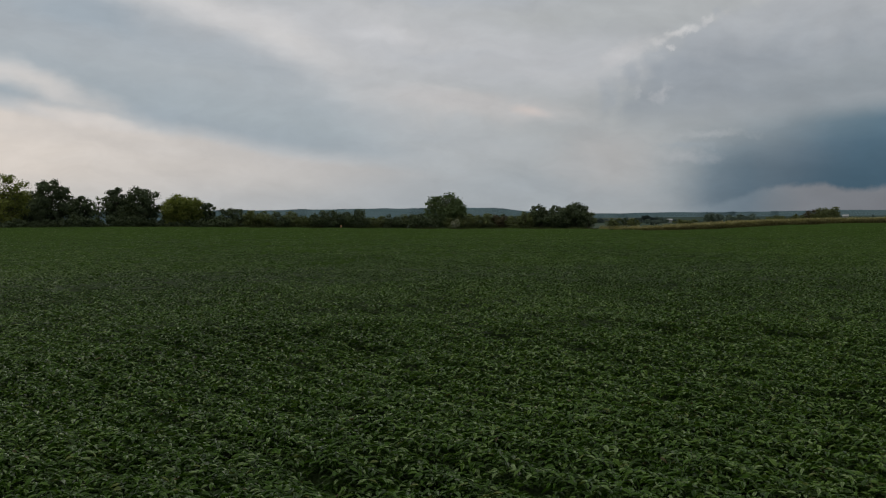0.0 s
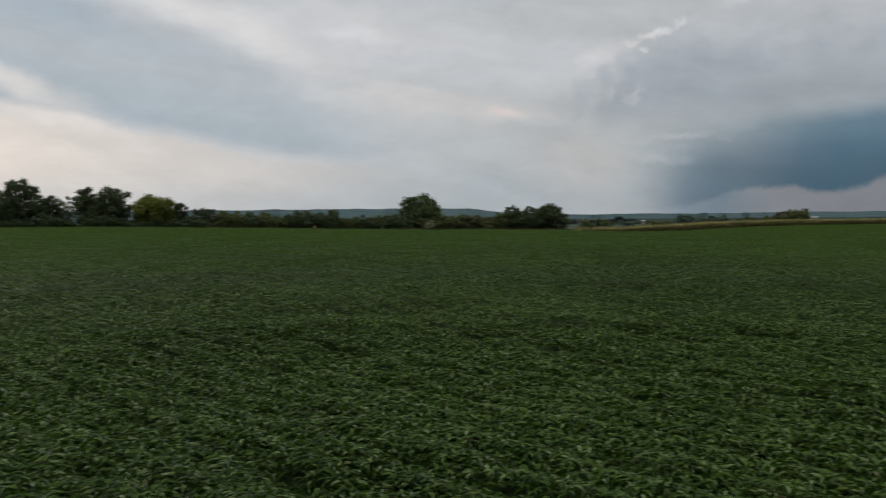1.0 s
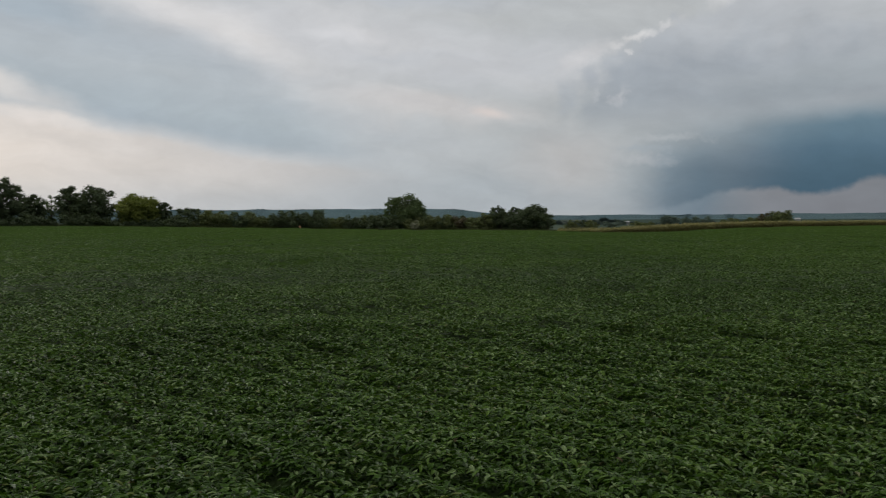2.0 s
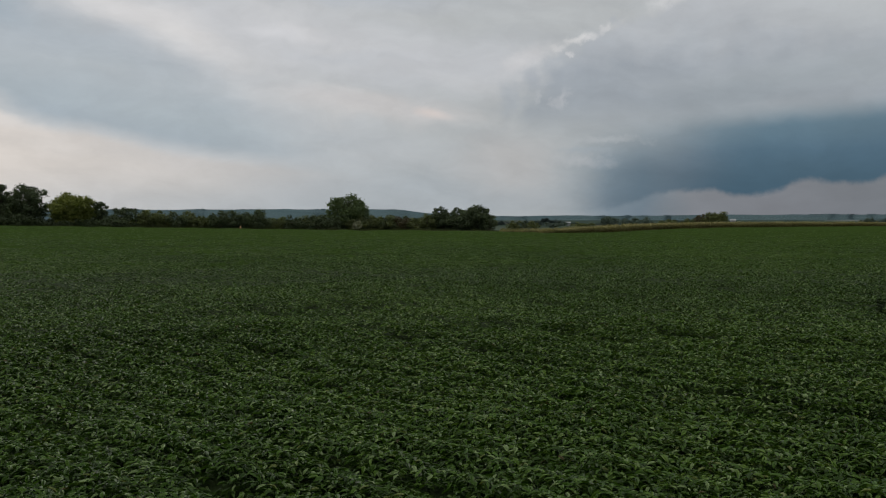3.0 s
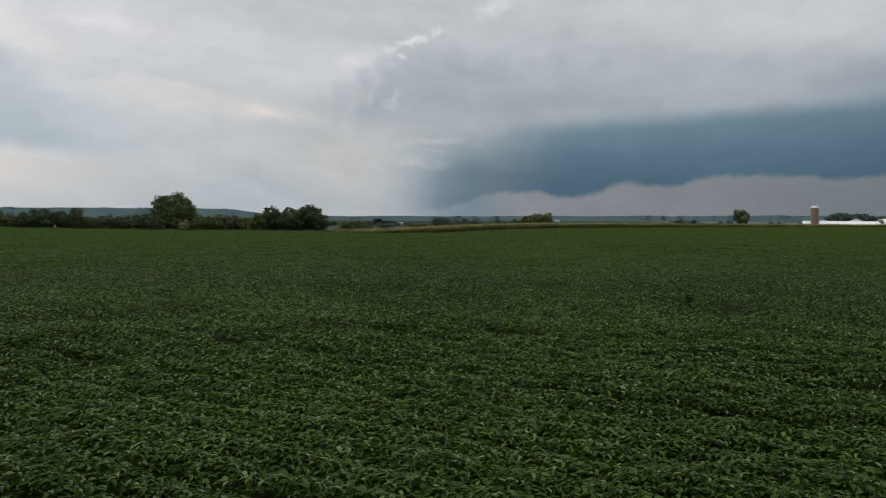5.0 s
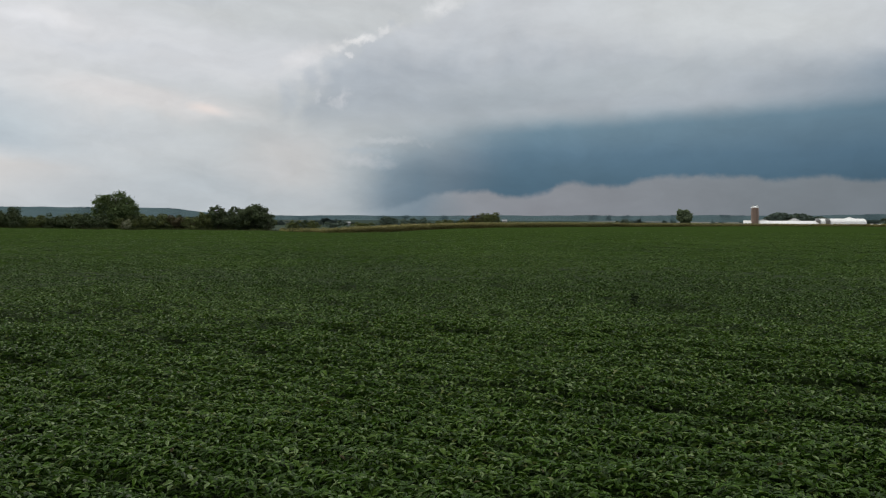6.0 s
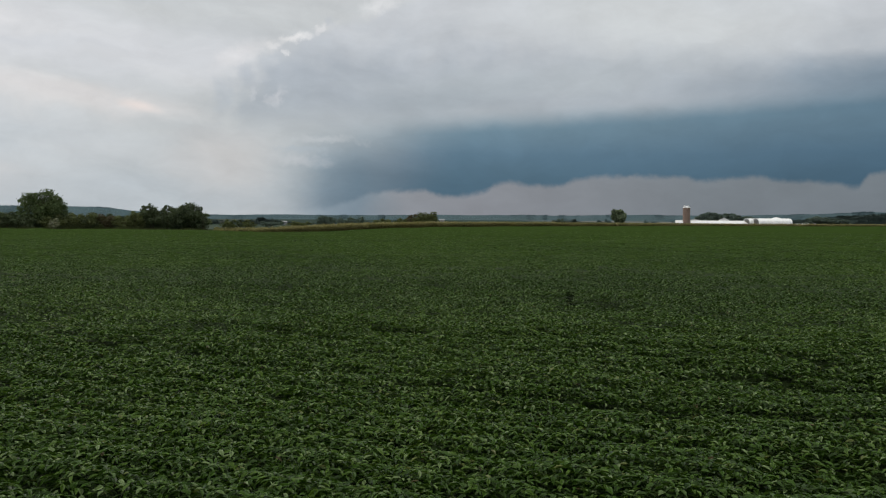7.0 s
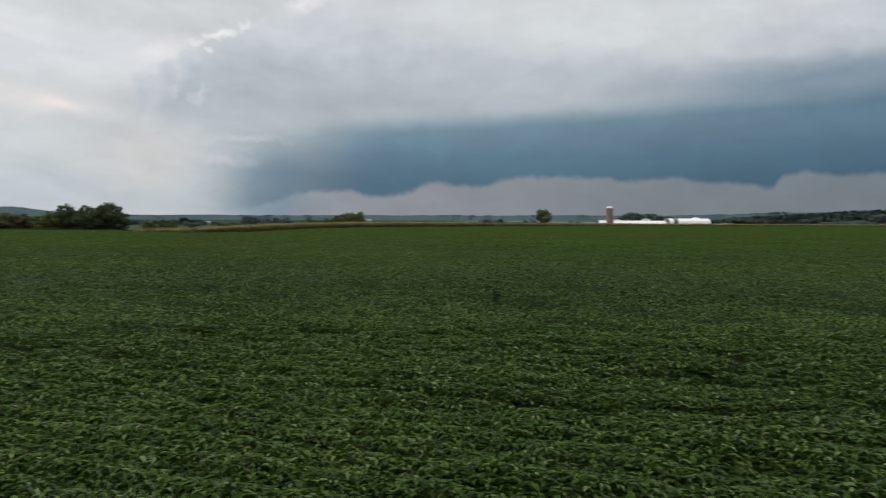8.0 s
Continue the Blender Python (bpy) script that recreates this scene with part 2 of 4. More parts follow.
def leafy(name, dark, mid, light, rough=0.6, spec=0.2, patch=0.15, glow=0.2, glints_tired=False):
    """Leaves that differ one from the next, in drifts of lighter and darker growth."""
    mat, n = material(name)
    each = n.add("ShaderNodeNewGeometry", out="Random Per Island")
    place = n.add("ShaderNodeTexCoord", out="Object")
    drift = n.noise(place, patch, 3.0, 0.6)
    f = n.m("ADD", n.m("MULTIPLY", each, 0.7), n.m("MULTIPLY", n.smooth(drift, 0.3, 0.7), 0.3))
    col = n.ramp(f, (0.0, dark), (0.55, mid), (1.0, light))
    if glints_tired:
        # paler leaves: turned undersides, and glossy highlights put in as colour
        col = n.mix(n.smooth(each, 0.89, 0.93), col, (0.135, 0.19, 0.078))
        col = n.mix(n.smooth(each, 0.980, 0.985), col, (0.10, 0.125, 0.035))
        col = n.mix(n.smooth(each, 0.9965, 0.998), col, (0.075, 0.062, 0.03))
    vein = n.noise(place, 30.0, 2.0)
    col = n.mix(1.0, col, n.ramp(vein, (0.3, (0.85, 0.85, 0.85)), (0.7, (1.1, 1.1, 1.1))), "MULTIPLY")
    skin = n.add("ShaderNodeBsdfPrincipled", {"Base Color": col, "Roughness": rough, "Specular IOR Level": spec})
    thin = n.add("ShaderNodeBsdfTranslucent", {"Color": n.mix(1.0, col, (1.3, 1.35, 0.6), "MULTIPLY")})
    n.add("ShaderNodeOutputMaterial", (n.add("ShaderNodeMixShader", (glow, skin, thin)),))
    return mat


SOY = leafy("soybean_leaf", (0.0125, 0.028, 0.005), (0.040, 0.087, 0.010), (0.120, 0.185, 0.038), 0.42, 0.17, 0.05, 0.12, True)
CORN = leafy("ripening_corn", (0.165, 0.152, 0.072), (0.20, 0.184, 0.088), (0.24, 0.218, 0.105), 0.8, 0.1, 0.03)
# brown leaves, their colour darkened for the shade low in the corn edge
CORN_LOW = leafy("shaded_brown_corn_leaf", (0.075, 0.069, 0.031), (0.10, 0.092, 0.040), (0.13, 0.12, 0.053), 0.8, 0.1, 0.03)
TASSEL = leafy("pale_corn_tassel", (0.23, 0.213, 0.115), (0.275, 0.255, 0.14), (0.33, 0.30, 0.165), 0.8, 0.1, 0.03)
DARK_LEAF = leafy("dark_tree_leaf", (0.046, 0.060, 0.037), (0.061, 0.081, 0.045), (0.080, 0.105, 0.054), 0.75, 0.08)
MID_LEAF = leafy("tree_leaf", (0.060, 0.088, 0.040), (0.078, 0.110, 0.048), (0.100, 0.136, 0.058), 0.75, 0.08)
LIGHT_LEAF = leafy("light_tree_leaf", (0.090, 0.112, 0.030), (0.134, 0.156, 0.040), (0.19, 0.21, 0.056), 0.75, 0.08)
OLIVE_LEAF = leafy("olive_shrub_leaf", (0.066, 0.082, 0.035), (0.092, 0.110, 0.046), (0.122, 0.136, 0.058), 0.7, 0.1)
RUST_LEAF = leafy("brownish_shrub_leaf", (0.035, 0.032, 0.016), (0.065, 0.055, 0.028), (0.11, 0.085, 0.045))
WEED_LEAF = leafy("dark_weed_leaf", (0.010, 0.020, 0.008), (0.017, 0.030, 0.012), (0.026, 0.042, 0.016))
EDGE_GRASS = leafy("rank_edge_grass", (0.030, 0.040, 0.014), (0.048, 0.060, 0.022), (0.075, 0.085, 0.032))
PALE_LEAF = leafy("pale_shrub_leaf", (0.10, 0.11, 0.07), (0.18, 0.19, 0.13), (0.28, 0.28, 0.21))
# leaf colours paler and bluer: the haze of distance is mixed in
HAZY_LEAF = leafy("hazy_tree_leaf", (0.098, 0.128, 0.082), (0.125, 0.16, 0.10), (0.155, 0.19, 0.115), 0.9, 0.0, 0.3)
VALLEY_LEAF = leafy("hazed_valley_leaf", (0.072, 0.100, 0.092), (0.096, 0.128, 0.116), (0.122, 0.156, 0.138), 0.9, 0.0, 0.004)


def hazed_woods(name, dark, light, thin=False):
    """Woods some kilometres off: closed crowns lit evenly from above, the haze put in their colour."""
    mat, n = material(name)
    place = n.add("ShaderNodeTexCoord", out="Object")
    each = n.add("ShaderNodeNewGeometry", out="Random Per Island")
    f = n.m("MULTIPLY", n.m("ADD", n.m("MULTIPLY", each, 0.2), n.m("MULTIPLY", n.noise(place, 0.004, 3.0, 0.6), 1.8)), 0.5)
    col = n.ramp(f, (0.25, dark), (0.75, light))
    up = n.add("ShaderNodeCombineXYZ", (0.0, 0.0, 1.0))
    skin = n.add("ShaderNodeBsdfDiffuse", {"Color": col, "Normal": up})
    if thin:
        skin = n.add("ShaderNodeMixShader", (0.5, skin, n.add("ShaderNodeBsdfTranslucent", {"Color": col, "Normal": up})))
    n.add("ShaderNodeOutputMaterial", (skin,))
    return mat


# blue-grey of the air over the valley is part of these colours
FAR_HILL = hazed_woods("hazed_hill_woods", (0.054, 0.088, 0.101), (0.083, 0.121, 0.133))
FAR_WOOD = hazed_woods("hazed_wood_crowns", (0.106, 0.172, 0.200), (0.164, 0.238, 0.264), True)
FAR_HEDGE = hazed_woods("hazed_hedge_woods", (0.075, 0.108, 0.104), (0.11, 0.15, 0.136), True)


def plain(name, a, b, scale, rough=0.8, spec=0.3, bump=0.02, metal=0.0, fine=6.0):
    mat, n = material(name)
    place = n.add("ShaderNodeTexCoord", out="Object")
    big, small = n.noise(place, scale, 4.0, 0.6), n.noise(place, scale * fine, 3.0)
    col = n.mix(big, a, b)
    col = n.mix(1.0, col, n.ramp(small, (0.3, (0.8, 0.8, 0.8)), (0.7, (1.1, 1.1, 1.1))), "MULTIPLY")
    finish(n, col, rough, spec, small, bump, metal)
    return mat


BARK = plain("bark", (0.05, 0.042, 0.032), (0.10, 0.085, 0.065), 3.0, 0.9, 0.1, 0.03)
# dark green with the shade between the bean plants put in the colour
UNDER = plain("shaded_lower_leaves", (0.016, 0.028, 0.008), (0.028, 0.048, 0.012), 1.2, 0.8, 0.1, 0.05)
CANOPY = plain("far_soybean_canopy", (0.027, 0.049, 0.011), (0.038, 0.064, 0.016), 0.06, 0.9, 0.0, 0.10, 0.0, 60.0)
SILO_STAVE = plain("reddish_silo_stave", (0.21, 0.150, 0.125), (0.30, 0.22, 0.185), 0.6, 0.85, 0.2)
WHITE_METAL = plain("white_painted_metal", (0.72, 0.73, 0.74), (0.82, 0.82, 0.82), 0.4, 0.45, 0.4, 0.005)
BARN_END = plain("grey_weathered_boarding", (0.22, 0.23, 0.24), (0.32, 0.33, 0.34), 0.5, 0.7, 0.2, 0.01)
GREY_METAL = plain("galvanised_metal", (0.35, 0.37, 0.39), (0.5, 0.52, 0.54), 0.5, 0.45, 0.5, 0.005, 0.6)
WHITE_COVER = plain("white_fabric_cover", (0.82, 0.83, 0.84), (0.88, 0.88, 0.88), 0.3, 0.6, 0.3, 0.01)
# flat opening panels, with the dimness indoors put into their colour
DARK_OPENING = plain("dim_opening_panel", (0.08, 0.075, 0.07), (0.13, 0.125, 0.115), 0.5)
STEEL = plain("weathered_steel", (0.12, 0.10, 0.09), (0.2, 0.17, 0.15), 2.0, 0.6, 0.4, 0.004, 0.5)
MARKER = plain("faded_orange_plastic", (0.5, 0.26, 0.12), (0.6, 0.36, 0.2), 2.0, 0.6)


# ---- the lie of the land ----
def step(x, a, b):
    t = np.clip((np.asarray(x, float) - a) / (b - a), 0, 1)
    return t * t * (3 - 2 * t)


def heading(x, y):
    return np.degrees(np.arctan2(x, y))


def field_end(a):
    """Distance to the far side of the bean field along a heading."""
    return np.interp(a, (-180, -60, 5, 9, 13, 16, 25, 40, 57, 90, 180), (205, 205, 205, 195, 174, 174, 240, 320, 395, 420, 205))


def value_noise(x, y, size, seed):
    """Smooth noise, 0 to 1, with lumps of the given size."""
    table = np.random.default_rng(seed).random((256, 256))
    u, v = np.asarray(x) / size, np.asarray(y) / size
    i, j = np.floor(u).astype(int), np.floor(v).astype(int)
    fu, fv = u - i, v - j
    fu, fv = fu * fu * (3 - 2 * fu), fv * fv * (3 - 2 * fv)
    i0, i1, j0, j1 = i % 256, (i + 1) % 256, j % 256, (j + 1) % 256
    return ((table[i0, j0] * (1 - fu) + table[i1, j0] * fu) * (1 - fv)
            + (table[i0, j1] * (1 - fu) + table[i1, j1] * fu) * fv)


def land(x, y):
    """Height of the ground: a nearly flat field, a shallow valley, wooded hills on the far side."""
    x, y = np.asarray(x, float), np.asarray(y, float)
    r, a = np.hypot(x, y), heading(x, y)
    end = field_end(a)
    z = -0.3 * step(r, 60, 300) * step(a, 5, 35)
    z = z + 1.15 * step(r, 60, 205) * step(-a, 1, 26) * step(a, -120, -60)
    z = z - 0.45 * step(r, 60, 200) * step(a, -8, 4) * step(a, 24, 13)
    z = z - 15.0 * step(r - end, 10, 1500)
    ridge = np.interp(a, (-180, -30, -12, 1, 3.5, 5.2, 8, 20, 24, 30, 40, 50, 180),
                      (23, 27, 28, 34, 30, 14, -3, -1, 3, 3, 6, 6, 23))
    ridge = ridge + 5 * (value_noise(a + 200, r * 0, 3.1, 61) - 0.5) + 2.5 * (value_noise(a + 200, r * 0, 0.9, 62) - 0.5)
    z = z + step(r, 3200, 4300) * (ridge + 16)
    near = np.interp(a, (-180, 43, 46, 50, 55.6, 62, 90, 180), (0, 0, 6, 16, 27, 33, 33, 0))
    return z + step(r, 1000, 2000) * near


RNG = np.random.default_rng(7)


def mesh_from(name, points, faces, mats, slots=None, smooth=False):
    """A mesh from arrays of points (n, 3) and of faces (m, 3 or 4)."""
    me = bpy.data.meshes.new(name)
    points, faces = np.asarray(points, np.float32), np.asarray(faces, np.int32)
    n, k = faces.shape
    me.vertices.add(len(points))
    me.vertices.foreach_set("co", points.ravel())
    me.loops.add(n * k)
    me.loops.foreach_set("vertex_index", faces.ravel())
    me.polygons.add(n)
    me.polygons.foreach_set("loop_start", np.arange(n, dtype=np.int32) * k)
    if slots is not None:
        me.polygons.foreach_set("material_index", np.asarray(slots, np.int32))
    me.polygons.foreach_set("use_smooth", np.full(n, smooth))
    for mat in mats:
        me.materials.append(mat)
    me.update(calc_edges=True)
    return me


def part(name, bm, mat, parent, label=""):
    """One mesh object under a thing or a part."""
    me = bpy.data.meshes.new(name)
    bm.to_mesh(me)
    bm.free()
    me.materials.append(mat)
    ob = new(name, me)
    ob.parent = parent
    return tagged(ob, label)


def sheet(rings, headings, height):
    """A polar net of points and faces."""
    rr, aa = np.meshgrid(rings, np.radians(headings), indexing="ij")
    x, y = rr * np.sin(aa), rr * np.cos(aa)
    pts = np.stack([x, y, height(x, y)], -1).reshape(-1, 3)
    n, k = len(rings), len(headings)
    i = np.arange(n * k).reshape(n, k)
    quads = np.stack([i[:-1, :-1], i[:-1, 1:], i[1:, 1:], i[1:, :-1]], -1).reshape(-1, 4)[:, ::-1]
    return pts, quads


mat, n = material("farmland")
place = n.add("ShaderNodeTexCoord", out="Object")
plots = n.add("ShaderNodeTexVoronoi", {"Vector": n.v("MULTIPLY", place, (1.0, 0.35, 1.0)), "Scale": 0.0035}, out=1)
plot_tone = n.add("ShaderNodeSeparateXYZ", (plots,), out=0)
col = n.ramp(plot_tone, (0.0, (0.040, 0.056, 0.048)), (0.5, (0.050, 0.070, 0.055)), (0.85, (0.070, 0.085, 0.066)),
             (0.93, (0.10, 0.105, 0.085)), (1.0, (0.20, 0.20, 0.18)))
mottle = n.noise(place, 0.08, 5.0, 0.65)
col = n.mix(1.0, col, n.ramp(mottle, (0.3, (0.75, 0.75, 0.75)), (0.7, (1.15, 1.15, 1.15))), "MULTIPLY")
finish(n, col, 0.95, 0.0, n.noise(place, 2.0, 3.0), 0.1)
FARMLAND = mat

rings = np.concatenate([[0.0], np.geomspace(3, 400, 46), np.geomspace(430, 4950, 60)])
heads = np.concatenate([np.arange(-180, -36, 6.0), np.arange(-36, 66, 0.75), np.arange(66, 181, 6.0)])
heads[-1] = 180.0
pts, quads = sheet(rings, heads, land)
far_side = np.hypot(pts[quads[:, 0], 0], pts[quads[:, 0], 1]) > 3150
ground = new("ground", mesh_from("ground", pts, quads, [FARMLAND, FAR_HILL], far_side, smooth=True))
tagged(ground, "open farmland falling to a wide valley with hazy hills", "ground", kind="structure")


# ---- the bean field ----
def along_rows(x, y):
    """Place across and along the sown rows, in metres."""
    return 0.755 * x + 0.655 * y, 0.655 * x - 0.755 * y


def rut(x, y):
    """The old wheel ruts along the rows, 1 on their lines, closed over here and there."""
    p, q = along_rows(x, y)
    bend = np.interp(q, (-24.7, -14.7, -10.3, -8.5, -5.8, -2.9, -0.5, 5.0), (2.9, 1.6, 0.18, 0.0, 0.0, 0.3, 0.45, 0.6))
    p = p - bend
    broken = step(value_noise(q, p * 0, 1.7, 41), 0.08, 0.30)
    faint = step(value_noise(q + 60, p * 0, 1.4, 43), 0.5, 0.75)
    far = x + 15.2 - 0.43 * (y - 40.4) - 0.9 * np.sin((y - 40.4) * 0.084)
    patchy = step(value_noise(y, x * 0, 4.0, 44), 0.35, 0.6) * step(y, 34, 40) * step(y, 92, 80)
    return (np.exp(-((p - 14.27) / 0.24) ** 2) * broken + 0.7 * np.exp(-((p - 17.3) / 0.22) ** 2) * faint
            + 0.6 * np.exp(-(far / 0.8) ** 2) * patchy)


def canopy(x, y):
    """Height of the top of the crop."""
    p, q = along_rows(x, y)
    near = 1 - step(np.hypot(x, y), 45, 110)
    lumps = 0.16 * (value_noise(x, y, 0.8, 3) - 0.5) * (0.35 + 0.65 * near) + 0.22 * (value_noise(x, y, 3.7, 5) - 0.5)
    middle = step(np.hypot(x, y), 14, 24) * (1 - step(np.hypot(x, y), 55, 100))
    lumps = lumps + middle * (0.22 * (value_noise(x, y, 1.7, 13) - 0.5) - 0.22 * step(value_noise(x, y, 1.1, 14), 0.80, 0.97))
    rows = 0.05 * np.cos(p * 2 * math.pi / 0.76) * near
    gaps = -0.22 * step(value_noise(q * 0.3, p, 0.8, 9), 0.76, 0.95) * (0.3 + 0.7 * near)
    return land(x, y) + 0.86 + lumps + rows + gaps - 0.7 * rut(x, y)


def scatter(r0, r1, a0, a1, count):
    """Points spread evenly over a sector of the field."""
    r = np.sqrt(RNG.uniform(r0 * r0, r1 * r1, count))
    a = np.radians(RNG.uniform(a0, a1, count))
    x, y = r * np.sin(a), r * np.cos(a)
    keep = (r < field_end(heading(x, y)) - 0.5) & (RNG.random(count) > 0.8 * rut(x, y))
    return x[keep], y[keep]


def leaflets(centre, turn, lift, roll, length, width, full=False):
    """Pointed leaflets, each folded a little along its midrib: four points and two faces, or six and four when full."""
    n = len(centre)
    ct, st, cl, sl = np.cos(turn), np.sin(turn), np.cos(lift), np.sin(lift)
    along = np.stack([ct * cl, st * cl, sl], -1)
    side0 = np.stack([-st, ct, np.zeros(n)], -1)
    up0 = np.cross(along, side0)
    side = side0 * np.cos(roll)[:, None] + up0 * np.sin(roll)[:, None]
    up = np.cross(along, side)
    L, Wd = length[:, None], width[:, None]
    base = centre - along * L * 0.5
    tip = centre + along * L * 0.5 - up * L * (0.16 if full else 0.10)
    if full:
        low, high = (centre + along * L * place + up * Wd * 0.18 for place in (-0.24, 0.14))
        wing = side * Wd * 0.43
        pts = np.stack([base, low - wing, high - wing, tip, high + wing, low + wing], 1)
        i = np.arange(n)[:, None] * 6
        tri = np.concatenate([i + (0, 1, 2), i + (0, 2, 3), i + (0, 3, 4), i + (0, 4, 5)], 1).reshape(-1, 3)
        return pts.reshape(-1, 3), tri
    lft = centre - along * L * 0.08 + side * Wd * 0.5 + up * Wd * 0.22
    rgt = centre - along * L * 0.08 - side * Wd * 0.5 + up * Wd * 0.22
    pts = np.stack([base, rgt, tip, lft], 1).reshape(-1, 3)
    i = np.arange(n)[:, None] * 4
    tri = np.concatenate([i + (0, 1, 2), i + (0, 2, 3)], 1).reshape(-1, 3)
    return pts, tri


def bean_leaves(x, y, size, level=1.0, full=False):
    """Three leaflets on each stalk end."""
    n = len(x)
    depth = RNG.exponential(0.085, n) - 0.05
    z = canopy(x, y) - np.clip(depth, -0.1, 0.4)
    turn = RNG.uniform(0, 2 * np.pi, n)
    out = []
    for k in range(3):
        tk = turn + (k - 1) * 1.9 + RNG.normal(0, 0.25, n)
        length = size * RNG.uniform(0.75, 1.25, n)
        off = np.stack([np.cos(tk), np.sin(tk), np.zeros(n)], -1) * (length * 0.55)[:, None]
        c = np.stack([x, y, z], -1) + off
        out.append(leaflets(c, tk, RNG.normal(-0.08, 0.22, n) * level, RNG.normal(0, 0.28, n) * level, length,
                             length * RNG.uniform(0.34, 0.50, n), full))
    return out


def joined(blocks):
    pts, tris, base = [], [], 0
    for p, t in blocks:
        pts.append(p)
        tris.append(t + base)
        base += len(p)
    return np.concatenate(pts), np.concatenate(tris)


A0, A1 = -31.0, 62.0
blocks = []
for r0, r1, per_m2, size, level in ((5, 8.5, 110, 0.12, 0.75), (8.5, 15, 245, 0.120, 1.0), (15, 25, 190, 0.118, 1.0), (25, 40, 95, 0.128, 1.0),
                                    (40, 58, 34, 0.145, 1.0), (58, 72, 21, 0.15, 0.9), (72, 90, 11, 0.155, 0.8), (90, 115, 5.5, 0.16, 0.6),
                                    (115, 145, 2.6, 0.16, 0.5), (145, 195, 1.1, 0.16, 0.4)):
    area = radians(A1 - A0) * (r1 * r1 - r0 * r0) / 2
    xs, ys = scatter(r0, r1, A0, A1, int(area * per_m2))
    blocks += bean_leaves(xs, ys, size, level, r1 <= 25)
for r0, r1, a0, a1, per_m2 in ((0, 5, A0, A1, 130), (0, 13, A1, 360 + A0, 55)):
    xs, ys = scatter(r0, r1, a0, a1, int(radians(a1 - a0) * (r1 * r1 - r0 * r0) / 2 * per_m2))
    blocks += bean_leaves(xs, ys, 0.13, 0.8)
leaf_pts, leaf_tris = joined(blocks)


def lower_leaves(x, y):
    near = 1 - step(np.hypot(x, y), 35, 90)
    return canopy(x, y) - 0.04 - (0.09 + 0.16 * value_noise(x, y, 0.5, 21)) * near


def field_net(radii, headings):
    """A closed sheet for the lower leaves, coloured dark as shade near by, out to the far side of the field."""
    rr, aa = np.meshgrid(radii, headings, indexing="ij")
    end = field_end((aa + 180) % 360 - 180)
    reach = end * rr
    x, y = reach * np.sin(np.radians(aa)), reach * np.cos(np.radians(aa))
    z = lower_leaves(x, y)
    z[-1] = land(x[-1], y[-1])
    nr, na = rr.shape
    i = np.arange(nr * na).reshape(nr, na)
    quads = np.stack([i[:-1, :-1], i[:-1, 1:], i[1:, 1:], i[1:, :-1]], -1).reshape(-1, 4)[:, ::-1]
    return np.stack([x, y, z], -1).reshape(-1, 3), quads


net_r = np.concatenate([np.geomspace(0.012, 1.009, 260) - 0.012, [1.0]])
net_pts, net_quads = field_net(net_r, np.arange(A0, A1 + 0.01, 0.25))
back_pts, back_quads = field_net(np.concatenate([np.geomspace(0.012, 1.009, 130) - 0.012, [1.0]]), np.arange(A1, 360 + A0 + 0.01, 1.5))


def halves(q):
    return np.concatenate([q[:, (0, 1, 2)], q[:, (0, 2, 3)]])


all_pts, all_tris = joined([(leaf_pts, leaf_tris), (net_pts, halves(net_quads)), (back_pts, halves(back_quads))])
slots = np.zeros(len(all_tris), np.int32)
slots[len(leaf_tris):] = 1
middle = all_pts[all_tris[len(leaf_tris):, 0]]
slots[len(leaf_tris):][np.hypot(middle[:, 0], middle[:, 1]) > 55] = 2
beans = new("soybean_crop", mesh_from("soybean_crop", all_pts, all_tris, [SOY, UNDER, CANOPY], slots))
tagged(beans, "dense dark green soybean crop filling the whole field", "soybean crop", kind="stuff")


